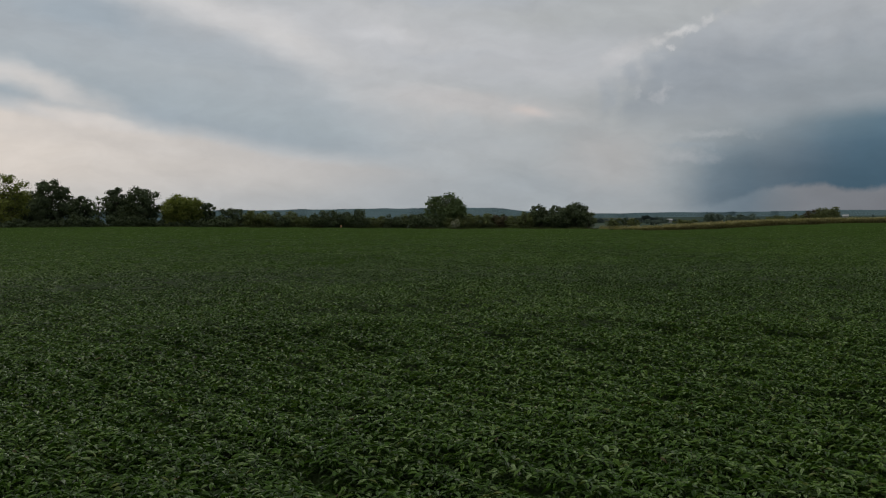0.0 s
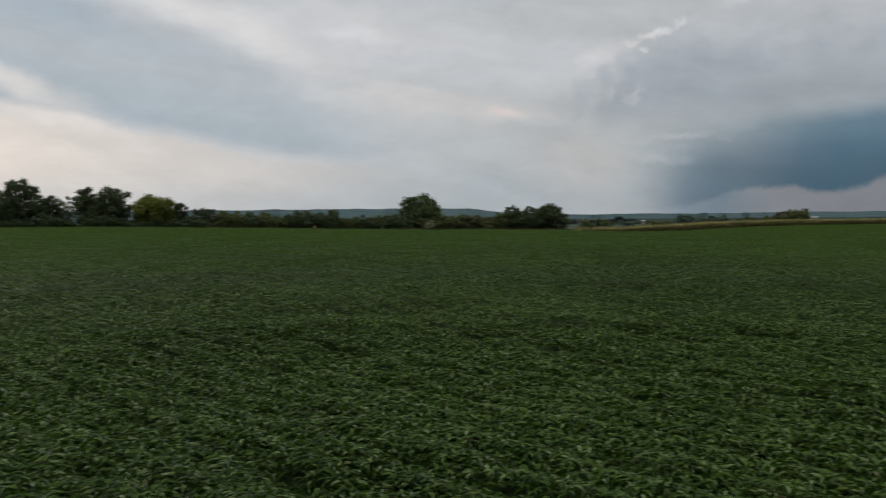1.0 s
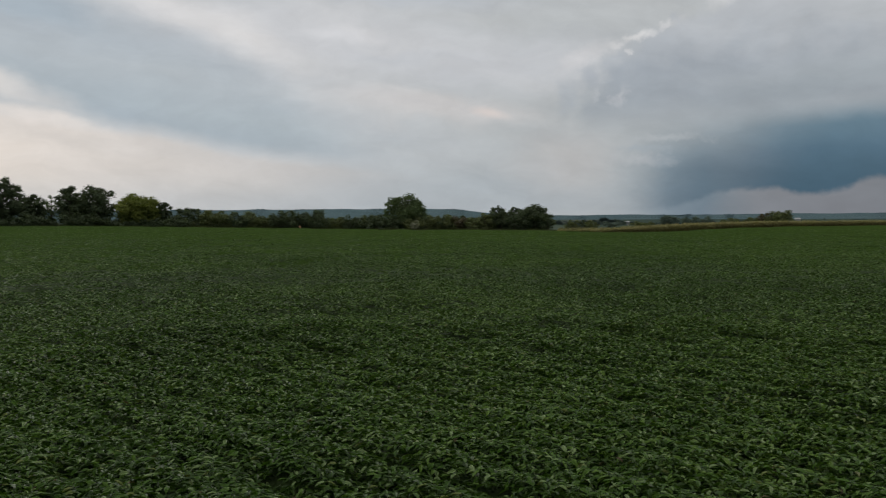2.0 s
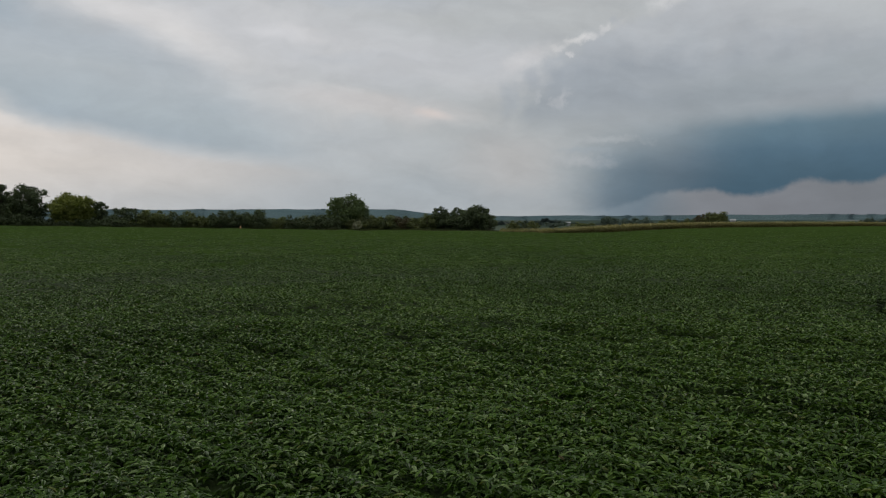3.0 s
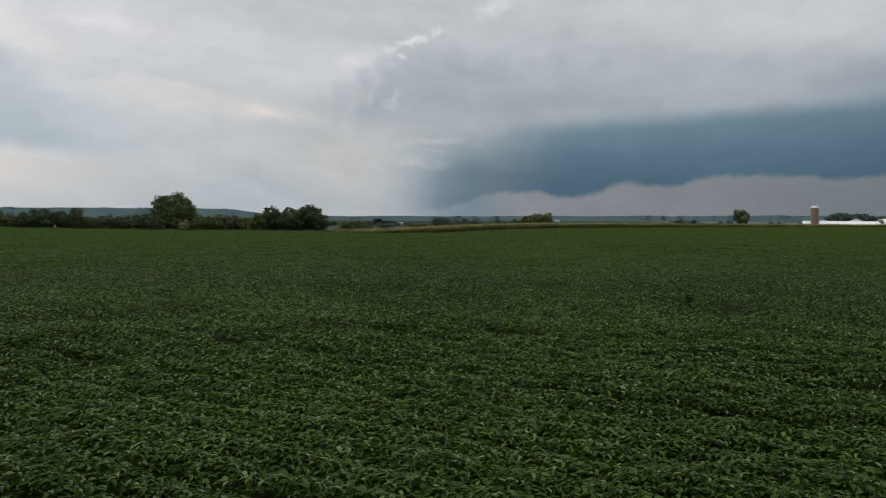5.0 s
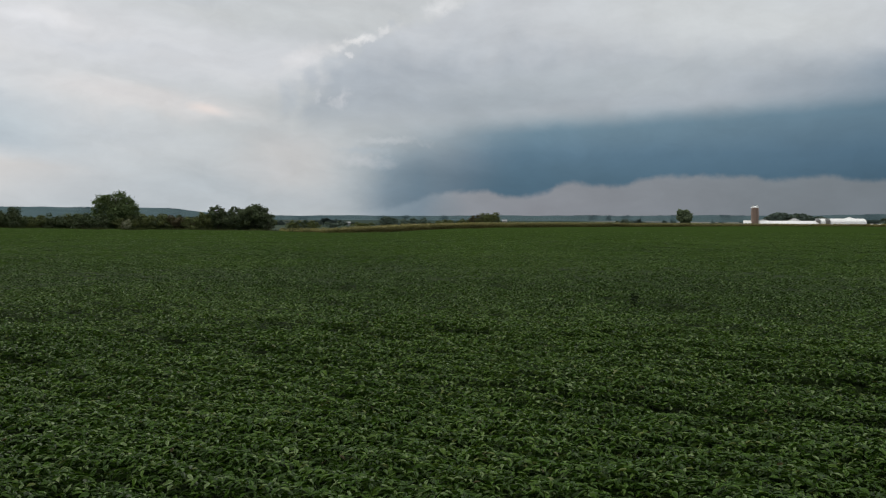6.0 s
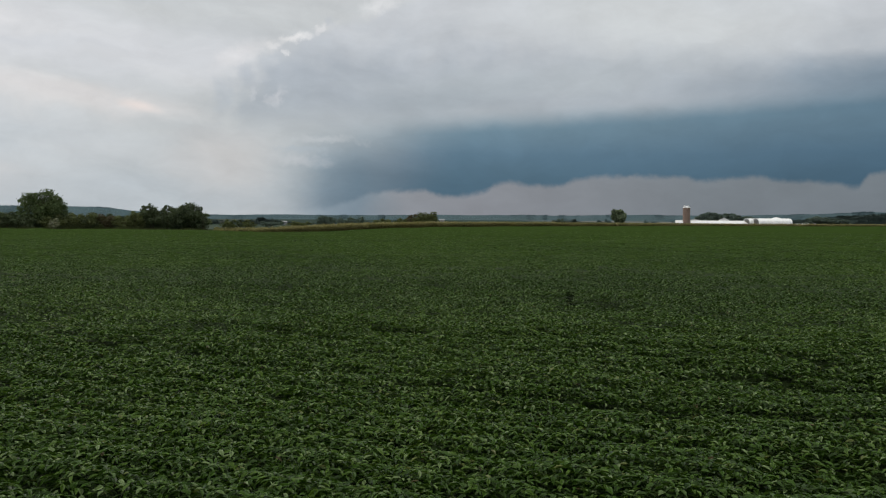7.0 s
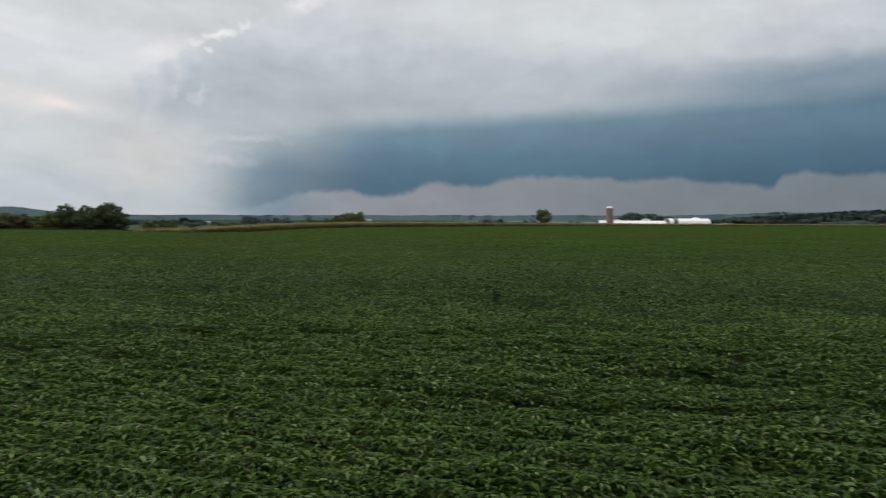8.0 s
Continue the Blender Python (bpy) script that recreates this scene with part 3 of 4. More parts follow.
# ---- ripening corn beyond the beans ----
def corn_rows():
    """Upright stalks with hanging leaves and a tassel, thickest along the edge."""
    out, low, tops = [], [], []
    for depth, per_deg in ((0.3, 26), (1.0, 26), (1.8, 22), (2.6, 18), (4, 16), (6, 14), (9, 12), (13, 12), (18, 10), (25, 10), (34, 10)):
        k = int(per_deg * 80)
        a = RNG.uniform(10.0, 66.0, k)
        shape = step(a, 10.0, 18.0)
        r = field_end(a) + 1.0 + depth * RNG.uniform(0.8, 1.2, k)
        x, y = r * np.sin(np.radians(a)), r * np.cos(np.radians(a))
        tall = (0.95 + 1.05 * shape) * (1 - 0.30 * step(a, 26, 44)) * RNG.uniform(0.92, 1.05, k) + 0.2 * (value_noise(x, y, 6.0, 51) - 0.5)
        z0 = land(x, y)
        c = np.stack([x, y, z0 + tall * 0.5], -1)
        out.append(leaflets(c, RNG.uniform(0, 6.28, k), np.full(k, 1.5), np.zeros(k), tall, np.full(k, 0.12)))
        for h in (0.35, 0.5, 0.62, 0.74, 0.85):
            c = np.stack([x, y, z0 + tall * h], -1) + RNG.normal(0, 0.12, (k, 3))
            # leaves below 0.7 of the height get the shade-darkened colour
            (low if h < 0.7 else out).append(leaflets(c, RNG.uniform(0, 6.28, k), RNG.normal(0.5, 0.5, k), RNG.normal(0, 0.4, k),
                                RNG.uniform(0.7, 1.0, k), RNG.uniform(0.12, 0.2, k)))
        c = np.stack([x, y, z0 + tall * 0.99], -1)
        tops.append(leaflets(c, RNG.uniform(0, 6.28, k), RNG.normal(0.9, 0.4, k), RNG.normal(0, 0.4, k), RNG.uniform(0.3, 0.45, k), RNG.uniform(0.12, 0.25, k)))
    first = sum(len(t) for _, t in out)
    second = first + sum(len(t) for _, t in tops)
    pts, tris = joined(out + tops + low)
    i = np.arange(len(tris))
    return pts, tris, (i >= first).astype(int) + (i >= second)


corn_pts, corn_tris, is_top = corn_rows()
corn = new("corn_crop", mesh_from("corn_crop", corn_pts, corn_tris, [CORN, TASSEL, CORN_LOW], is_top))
tagged(corn, "strip of tan ripening corn along the bean field", "corn crop", kind="stuff")


# ---- trees and shrubs ----
def limb(bm, p, q, r0, r1, sides=7):
    """A tapered, round piece of wood from p to q."""
    p, q = Vector(p), Vector(q)
    turn = (q - p).to_track_quat("Z", "Y").to_matrix()
    low = [bm.verts.new(p + turn @ Vector((math.cos(t) * r0, math.sin(t) * r0, 0))) for t in np.arange(sides) * 2 * math.pi / sides]
    top = [bm.verts.new(q + turn @ Vector((math.cos(t) * r1, math.sin(t) * r1, 0))) for t in np.arange(sides) * 2 * math.pi / sides]
    for k in range(sides):
        bm.faces.new((low[k], low[(k + 1) % sides], top[(k + 1) % sides], top[k]))
    bm.faces.new(top)


def sprays(rng, centre, facing, size, width):
    """Pointed leaf sprays that lie roughly across the given directions."""
    up = facing / np.linalg.norm(facing, axis=1)[:, None]
    along = np.cross(up, rng.normal(size=up.shape))
    along /= np.linalg.norm(along, axis=1)[:, None] + 1e-9
    side = np.cross(up, along)
    L, Wd = size[:, None], width[:, None]
    pts = np.stack([centre - along * L * 0.5, centre - side * Wd * 0.5 + up * Wd * 0.15,
                    centre + along * L * 0.5, centre + side * Wd * 0.5 + up * Wd * 0.15], 1).reshape(-1, 3)
    i = np.arange(len(centre))[:, None] * 4
    return pts, np.concatenate([i + (0, 1, 2), i + (0, 2, 3)], 1).reshape(-1, 3)


def crown_cards(rng, lobes, per_m2, size, airy):
    """Leaf sprays over a set of lobes (x, y, z, radius, squash): a close inner mass, loose and uneven outside."""
    out = []
    for cx, cy, cz, rad, squash in lobes:
        k = max(30, int(4 * math.pi * rad * rad * per_m2))
        for count, inner, outer, scale in ((k, 0.66, 1.02, 1.0), (int(k * 0.34 * (1 - airy)), 0.35, 0.80, 2.6)):
            if count < 4:
                continue
            d = rng.normal(size=(count, 3))
            d /= np.linalg.norm(d, axis=1)[:, None]
            rr = rad * (inner + (outer - inner) * rng.random(count) ** 0.7)
            lump = 1 + 0.16 * np.sin(d[:, 0] * 7 + cx * 3) * np.sin(d[:, 1] * 6 + cy) + 0.12 * np.sin(d[:, 2] * 9 + cz * 2)
            c = np.stack([cx + d[:, 0] * rr * lump, cy + d[:, 1] * rr * lump, cz + d[:, 2] * rr * lump * squash], -1)
            s = size * scale * rng.uniform(0.6, 1.3, count)
            out.append(sprays(rng, c, d + rng.normal(0, 0.45, (count, 3)), s, s * rng.uniform(0.55, 0.9, count)))
    pts, tris = joined(out)
    pts[:, 2] = np.maximum(pts[:, 2], 0.05)
    return pts, tris


def tree(name, label, category, a, r, top, width, seed, mat, low=0.18, lobes=16, density=12.0, size=0.3, airy=0.0, group=""):
    """A tree or shrub at heading a and distance r whose top stands `top` metres above its foot."""
    rng = np.random.default_rng(seed)
    x, y = r * math.sin(radians(a)), r * math.cos(radians(a))
    z = float(land(x, y)) - 0.05
    thing = new(name)
    thing.matrix_world = pose(x, y, z, 0, 0, rng.uniform(0, 360))
    tagged(thing, label, category, group)
    half, bottom = width / 2, top * low
    set_of = []
    middle, tall = bottom + (top - bottom) * 0.50, (top - bottom) * 0.5
    for k in range(lobes):
        u = 1 - 2 * (k + 0.5) / lobes
        t = k * 2.39996 + rng.uniform(-0.5, 0.5)
        q = math.sqrt(1 - u * u)
        out = rng.uniform(0.50, 0.76)
        rad = min(half * rng.uniform(0.26, 0.44), tall * 0.6) * (1 - 0.15 * max(0.0, u))
        set_of.append((q * half * out * math.cos(t), q * half * out * math.sin(t), middle + u * tall * (out + 0.06), rad * (1 - 0.25 * airy),
                       rng.uniform(0.75, 0.95)))
    set_of.append((0, 0, middle, half * 0.55, min(1.3, tall / half)))
    wood = bmesh.new()
    thick = 0.028 * top + 0.03
    fork = bottom + (top - bottom) * 0.25
    bend = rng.uniform(-0.15, 0.15, 2) * half * 0.4
    limb(wood, (0, 0, 0), (bend[0], bend[1], fork * 0.55), thick * 1.25, thick * 0.9, 9)
    limb(wood, (bend[0], bend[1], fork * 0.55), (0, 0, fork), thick * 0.9, thick * 0.7, 9)
    limb(wood, (0, 0, fork), (0, 0, top * 0.86), thick * 0.7, thick * 0.12, 7)
    for cx, cy, cz, rad, _ in set_of:
        root = min(cz - 0.2 * rad, top * 0.8) * rng.uniform(0.55, 0.8)
        mid = Vector((cx * 0.55, cy * 0.55, root + (cz - root) * 0.4))
        limb(wood, (0, 0, max(0.1, root)), mid, thick * 0.36, thick * 0.22, 6)
        limb(wood, mid, (cx, cy, cz), thick * 0.22, thick * 0.06, 5)
        for _k in range(3):
            tip = Vector((cx, cy, cz)) + Vector(rng.normal(0, 0.28, 3)) * rad
            limb(wood, (cx, cy, cz - rad * 0.3), tip, thick * 0.08, thick * 0.02, 4)
    part("trunk", wood, BARK, thing)
    pts, tris = crown_cards(rng, set_of, density * (1 - 0.35 * airy), size, airy)
    pts[:, 2] *= top / max(np.percentile(pts[:, 2], 99.7), 0.1)
    pts[:, :2] *= half / max(np.percentile(np.abs(pts[:, :2]), 97), 0.1)
    crown = new("crown", mesh_from("crown", pts, tris, [mat]))
    crown.parent = thing
    return thing


def place_row(rows, group=""):
    """Trees by heading, distance, height over the horizon (thousandths of the distance) and width in degrees."""
    for name, label, category, a, r, rise, wide, mat, more in rows:
        x, y = r * math.sin(radians(a)), r * math.cos(radians(a))
        top = EYE.z + rise / 1000 * r - float(land(x, y))
        tree(name, label, category, a, r, top, radians(wide) * r, int(abs(a) * 97 + r), mat, group=group, **more)


T_DARK = "dark green broadleaf tree in the field-edge row"
T_LIGHT = "yellow-green broadleaf tree in the field-edge row"
S_DARK = "dark green rounded shrub at the field edge"
S_OLIVE = "olive green scrub bush at the field edge"
bush = {"low": 0.02, "lobes": 10, "density": 15.0, "size": 0.17}
big = {"low": 0.03, "lobes": 24, "density": 11.0, "size": 0.235}
place_row((
    ("deciduous_tree", T_DARK, "tree", -29.57, 214, 47, 2.88, DARK_LEAF, big),
    ("deciduous_tree", "tall light yellow-green tree with open crown", "tree", -26.27, 216, 46, 2.70, LIGHT_LEAF, {**big, "airy": 0.45}),
    ("deciduous_tree", T_DARK, "tree", -27.67, 224, 36, 2.34, DARK_LEAF, big),
    ("deciduous_tree", T_DARK, "tree", -23.77, 212, 38.5, 2.25, DARK_LEAF, big),
    ("deciduous_tree", T_DARK, "tree", -25.27, 226, 27, 2.16, DARK_LEAF, big),
    ("deciduous_tree", T_DARK, "tree", -22.17, 214, 22.5, 1.44, DARK_LEAF, big),
    ("deciduous_tree", "thin open-crowned green tree between denser trees", "tree", -21.17, 213, 22, 0.90, MID_LEAF, {**big, "airy": 0.45, "lobes": 16}),
    ("deciduous_tree", T_DARK, "tree", -20.17, 212, 31, 1.35, DARK_LEAF, big),
    ("deciduous_tree", T_DARK, "tree", -18.67, 213, 32, 1.98, DARK_LEAF, {**big, "airy": 0.25}),
    ("deciduous_tree", T_DARK, "tree", -19.47, 222, 20, 2.16, DARK_LEAF, big),
    ("deciduous_tree", T_LIGHT, "tree", -16.38, 212, 23.5, 2.43, LIGHT_LEAF, big),
    ("deciduous_tree", T_DARK, "tree", -14.8, 212, 14.5, 0.90, DARK_LEAF, big),
), "trees at the field edge")
place_row((
    ("deciduous_tree", "broad round green tree standing alone over the scrub", "tree", 0.18, 222, 23, 2.6, MID_LEAF,
     {"low": 0.05, "lobes": 34, "density": 9.0, "size": 0.28, "airy": 0.5}),
    ("deciduous_tree", "dark green tree with ragged spiky top", "tree", 6.2, 214, 9.6, 1.1, DARK_LEAF, {**big, "airy": 0.3}),
    ("deciduous_tree", "dark green tree with ragged spiky top", "tree", 7.2, 215, 8.6, 0.95, DARK_LEAF, {**big, "airy": 0.3}),
    ("deciduous_tree", "dark green rounded tree in a dense clump", "tree", 8.52, 213, 10.9, 1.75, DARK_LEAF, big),
    ("deciduous_tree", "dark green rounded tree in a dense clump", "tree", 5.85, 217, 7.8, 0.7, DARK_LEAF, {**big, "airy": 0.3}),
), "field trees")
row = []
srng = np.random.default_rng(5)
for a, rise, wide, mat in ((-13.6, 9, 1.2, DARK_LEAF), (-12.8, 8, 1.3, DARK_LEAF), (-12.0, 6.5, 1.4, OLIVE_LEAF), (-11.1, 5.5, 1.4, OLIVE_LEAF),
                           (-10.3, 4.5, 1.3, DARK_LEAF), (-9.5, 5, 1.3, OLIVE_LEAF), (-7.8, 5.2, 1.5, DARK_LEAF), (-6.8, 5.6, 1.6, DARK_LEAF),
                           (-5.6, 7, 1.8, DARK_LEAF), (-3.9, -1, 1.0, OLIVE_LEAF), (-3.3, 0.5, 1.0, DARK_LEAF), (-1.7, 1.2, 1.3, DARK_LEAF),
                           (-0.8, -2, 1.0, DARK_LEAF), (1.8, 0.0, 1.4, OLIVE_LEAF), (2.8, 0.5, 1.5, OLIVE_LEAF), (3.8, -1.5, 1.4, RUST_LEAF),
                           (4.7, -1.8, 1.3, OLIVE_LEAF), (5.3, 2.0, 1.2, OLIVE_LEAF), (6.4, 5.2, 1.4, DARK_LEAF), (7.2, 4.8, 1.4, DARK_LEAF), (7.9, 5.5, 1.3, DARK_LEAF), (9.3, 0.0, 1.0, DARK_LEAF), (-8.7, -1, 1.0, OLIVE_LEAF)):
    row.append(("shrub", S_DARK if mat is DARK_LEAF else S_OLIVE, "shrub", a, float(srng.uniform(209, 216)), rise, wide, mat, bush))
for k in range(17):
    row.append(("shrub", S_DARK, "shrub", -30.2 + k * 1.0 + float(srng.uniform(-0.2, 0.2)), float(srng.uniform(207, 211)),
                float(srng.uniform(-3, 8)) - 0.25 * k, 1.5, DARK_LEAF, bush))
for k in range(26):
    row.append(("shrub", S_OLIVE if k % 3 == 1 else S_DARK, "shrub", -14.2 + k * 0.92 + float(srng.uniform(-0.2, 0.2)), float(srng.uniform(216, 222)),
                float(srng.uniform(-3.5, 1.0)), 1.6, OLIVE_LEAF if k % 3 == 1 else DARK_LEAF, bush))
row.append(("shrub", "pale grey-green flowering bush under the lone tree", "shrub", 0.75, 208, -5.5, 0.65, PALE_LEAF, bush))
place_row(row, "scrub along the field edge")


# rank grass and weeds along the foot of the scrub
grng = np.random.default_rng(31)
k = 16000
ga = grng.uniform(-31.5, 12.5, k)
gr = field_end(ga) + grng.uniform(0.3, 7.0, k)
gx, gy = gr * np.sin(np.radians(ga)), gr * np.cos(np.radians(ga))
gh = grng.uniform(0.5, 1.1, k) * (0.7 + 0.7 * value_noise(gx, gy, 3.0, 33))
gp, gt = leaflets(np.stack([gx, gy, land(gx, gy) + gh * 0.5], -1), grng.uniform(0, 6.28, k), grng.normal(1.45, 0.25, k),
                  grng.normal(0, 0.3, k), gh, grng.uniform(0.15, 0.35, k))
edge_grass = new("field_edge_grass", mesh_from("field_edge_grass", gp, gt, [EDGE_GRASS]))
tagged(edge_grass, "rank dull green grass along the field edge", "grass", kind="stuff")


# scattered shrubs and trees behind the corn
def behind(rows, label, group):
    place_row([("shrub", label, "shrub", a, r, rise, wide, mat, bush) for a, r, rise, wide, mat in rows], group)


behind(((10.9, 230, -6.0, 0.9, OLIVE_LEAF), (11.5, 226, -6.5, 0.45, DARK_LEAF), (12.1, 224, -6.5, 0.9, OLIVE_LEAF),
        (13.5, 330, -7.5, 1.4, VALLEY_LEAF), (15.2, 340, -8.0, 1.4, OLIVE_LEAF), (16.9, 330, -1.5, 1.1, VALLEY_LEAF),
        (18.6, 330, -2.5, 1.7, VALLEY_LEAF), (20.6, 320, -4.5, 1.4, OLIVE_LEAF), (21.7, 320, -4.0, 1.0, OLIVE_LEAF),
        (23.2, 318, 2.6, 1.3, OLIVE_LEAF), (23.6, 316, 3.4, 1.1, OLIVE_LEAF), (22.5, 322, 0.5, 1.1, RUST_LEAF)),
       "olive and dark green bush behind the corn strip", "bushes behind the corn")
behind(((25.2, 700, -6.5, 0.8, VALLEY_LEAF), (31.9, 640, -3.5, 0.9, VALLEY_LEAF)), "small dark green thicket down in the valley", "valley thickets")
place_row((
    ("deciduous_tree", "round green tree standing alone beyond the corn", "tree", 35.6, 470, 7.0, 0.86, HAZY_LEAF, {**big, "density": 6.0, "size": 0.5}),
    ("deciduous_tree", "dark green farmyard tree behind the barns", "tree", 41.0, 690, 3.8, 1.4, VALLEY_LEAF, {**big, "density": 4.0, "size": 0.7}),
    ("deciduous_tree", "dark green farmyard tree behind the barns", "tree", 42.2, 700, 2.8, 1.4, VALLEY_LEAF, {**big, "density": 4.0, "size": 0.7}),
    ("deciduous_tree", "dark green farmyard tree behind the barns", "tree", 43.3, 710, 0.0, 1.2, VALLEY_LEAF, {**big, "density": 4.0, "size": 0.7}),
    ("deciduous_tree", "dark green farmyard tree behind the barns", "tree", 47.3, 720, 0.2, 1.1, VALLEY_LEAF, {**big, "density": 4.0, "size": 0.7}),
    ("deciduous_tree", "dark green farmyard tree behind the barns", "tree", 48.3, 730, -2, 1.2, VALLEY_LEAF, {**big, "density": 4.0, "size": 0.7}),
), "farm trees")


# woods far off on the hills, and hedges across the valley
def wood(out, rng, a, r, tall, cards):
    k = len(a)
    x, y = r * np.sin(np.radians(a)), r * np.cos(np.radians(a))
    z = land(x, y)
    for _ in range(cards):
        c = np.stack([x + rng.normal(0, 1, k) * tall * 0.35, y + rng.normal(0, 1, k) * tall * 0.35,
                      z + tall * rng.uniform(-0.1, 0.55, k)], -1)
        s = tall * rng.uniform(0.5, 1.0, k)
        out.append(leaflets(c, rng.uniform(0, 6.28, k), rng.normal(0, 0.5, k), rng.normal(0, 0.9, k), s, s * 0.8))


def hill_woods():
    rng = np.random.default_rng(17)
    out = []
    k = 26000
    a = rng.uniform(-31, 62, k)
    noise_of = np.clip(value_noise(a + 40, a * 0, 0.5, 63) * value_noise(a + 40, a * 0, 2.3, 64) - 0.15, 0, 1)
    wood(out, rng, a, rng.uniform(3300, 4350, k), rng.uniform(1, 2, k) + 7 * noise_of, 3)
    return joined(out)


def valley_hedges():
    rng = np.random.default_rng(18)
    out = []
    k = 4200
    a, r = rng.uniform(44, 62, k), rng.uniform(1250, 2200, k)
    patch = value_noise(a, r / 90, 1.6, 71)
    keep = (patch > 0.5) | (r > 2000)
    wood(out, rng, a[keep], r[keep], (rng.uniform(6, 10, k) * (0.7 + 0.7 * patch))[keep], 8)
    for line_r in (800, 1100, 1400, 1750, 2200, 2700):
        k = int(700000 / line_r)
        a = rng.uniform(-31, 62, k)
        r = line_r * (1 + 0.12 * (value_noise(a, a * 0, 7.0, line_r) - 0.5)) + rng.normal(0, 9, k)
        keep = value_noise(a, a * 0 + 9, 2.2, line_r + 1) > 0.55
        wood(out, rng, a[keep], r[keep], rng.uniform(3, 7, k)[keep] * (0.5 + value_noise(a, a * 0 + 3, 1.0, line_r + 2))[keep], 8)
    return joined(out)


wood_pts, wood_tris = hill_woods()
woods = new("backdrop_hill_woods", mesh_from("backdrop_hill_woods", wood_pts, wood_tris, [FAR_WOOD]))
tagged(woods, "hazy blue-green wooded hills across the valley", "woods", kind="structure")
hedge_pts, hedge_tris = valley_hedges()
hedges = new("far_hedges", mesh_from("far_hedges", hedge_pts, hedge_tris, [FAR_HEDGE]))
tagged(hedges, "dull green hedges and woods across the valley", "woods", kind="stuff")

# a dark upright weed standing over the beans
wx, wy = 31.0 * math.sin(radians(32.55)), 31.0 * math.cos(radians(32.55))
weed = new("weed_plant")
weed.matrix_world = pose(wx, wy, float(land(wx, wy)))
tagged(weed, "dark green weed standing above the soybeans", "weed")
stem = bmesh.new()
limb(stem, (0, 0, 0), (0.03, 0.02, 1.15), 0.015, 0.006, 6)
part("stem", stem, BARK, weed)
wrng = np.random.default_rng(3)
k = 110
hz = wrng.uniform(0.7, 1.25, k)
c = np.stack([wrng.normal(0, 0.07, k), wrng.normal(0, 0.07, k), hz], -1)
wp, wt = leaflets(c, wrng.uniform(0, 6.28, k), wrng.normal(0.3, 0.4, k), wrng.normal(0, 0.4, k), np.full(k, 0.14), np.full(k, 0.07))
leaves = new("leaves", mesh_from("leaves", wp, wt, [WEED_LEAF]))
leaves.parent = weed


# ---- the farm ----
def box(bm, x0, x1, y0, y1, z0, z1):
    got = bmesh.ops.create_cube(bm, size=1.0)["verts"]
    bmesh.ops.scale(bm, vec=(x1 - x0, y1 - y0, z1 - z0), verts=got)
    bmesh.ops.translate(bm, vec=((x0 + x1) / 2, (y0 + y1) / 2, (z0 + z1) / 2), verts=got)
    return got


def yard(name, label, category, a, r, turn=0.0, group=""):
    """An empty at the foot of a building; its x axis runs across the line of sight, its y axis away."""
    x, y = r * math.sin(radians(a)), r * math.cos(radians(a))
    thing = new(name)
    thing.matrix_world = pose(x, y, float(land(x, y)) - 0.1, 0, 0, -a + turn)
    return tagged(thing, label, category, group), EYE.z - float(land(x, y)) + 0.1


def silo(a, r, wide, top_over_eye):
    thing, eye = yard("silo", "tall reddish stave silo with a white domed cap", "silo", a, r)
    rad, tall = wide / 2, eye + top_over_eye
    bm = bmesh.new()
    sides = 36
    for k in range(sides):
        t0, t1 = (k + 0.04) * 2 * math.pi / sides, (k + 0.96) * 2 * math.pi / sides
        v = [bm.verts.new((math.cos(t) * q, math.sin(t) * q, h)) for h in (0, tall) for t in (t0, t1) for q in (rad, rad - 0.12)]
        for f in ((0, 2, 6, 4), (1, 5, 7, 3), (0, 4, 5, 1), (2, 3, 7, 6), (4, 6, 7, 5)):
            bm.faces.new([v[i] for i in f])
    part("stave_wall", bm, SILO_STAVE, thing)
    for k in range(int(tall / 0.75)):
        bm = bmesh.new()
        h = 0.4 + k * 0.75
        bmesh.ops.create_cone(bm, segments=36, radius1=rad + 0.03, radius2=rad + 0.03, depth=0.05, cap_ends=True,
                              matrix=Matrix.Translation((0, 0, h)))
        part("hoop", bm, STEEL, thing)
    bm = bmesh.new()
    rise = 1.25
    prev = None
    for k in range(7):
        t = k / 6 * math.pi / 2
        ring = [bm.verts.new((math.cos(u) * (rad + 0.1) * math.cos(t), math.sin(u) * (rad + 0.1) * math.cos(t), tall + rise * math.sin(t)))
                for u in np.arange(24) * 2 * math.pi / 24]
        if prev:
            for i in range(24):
                bm.faces.new((prev[i], prev[(i + 1) % 24], ring[(i + 1) % 24], ring[i]))
        prev = ring
    bmesh.ops.remove_doubles(bm, verts=bm.verts, dist=0.01)
    cap = part("cap", bm, WHITE_METAL, thing, "white domed metal cap")
    for s in (-0.55, 0.55):
        bm = bmesh.new()
        box(bm, s * rad - 0.45, s * rad + 0.45, -rad * 0.75, -rad * 0.45, tall + 0.3, tall + 1.55)
        part("dormer_hatch", bm, WHITE_METAL, cap)
    bm = bmesh.new()
    box(bm, -0.55, 0.55, -rad - 0.7, -rad + 0.05, 0, tall - 0.3)
    part("chute", bm, SILO_STAVE, thing)
    return thing


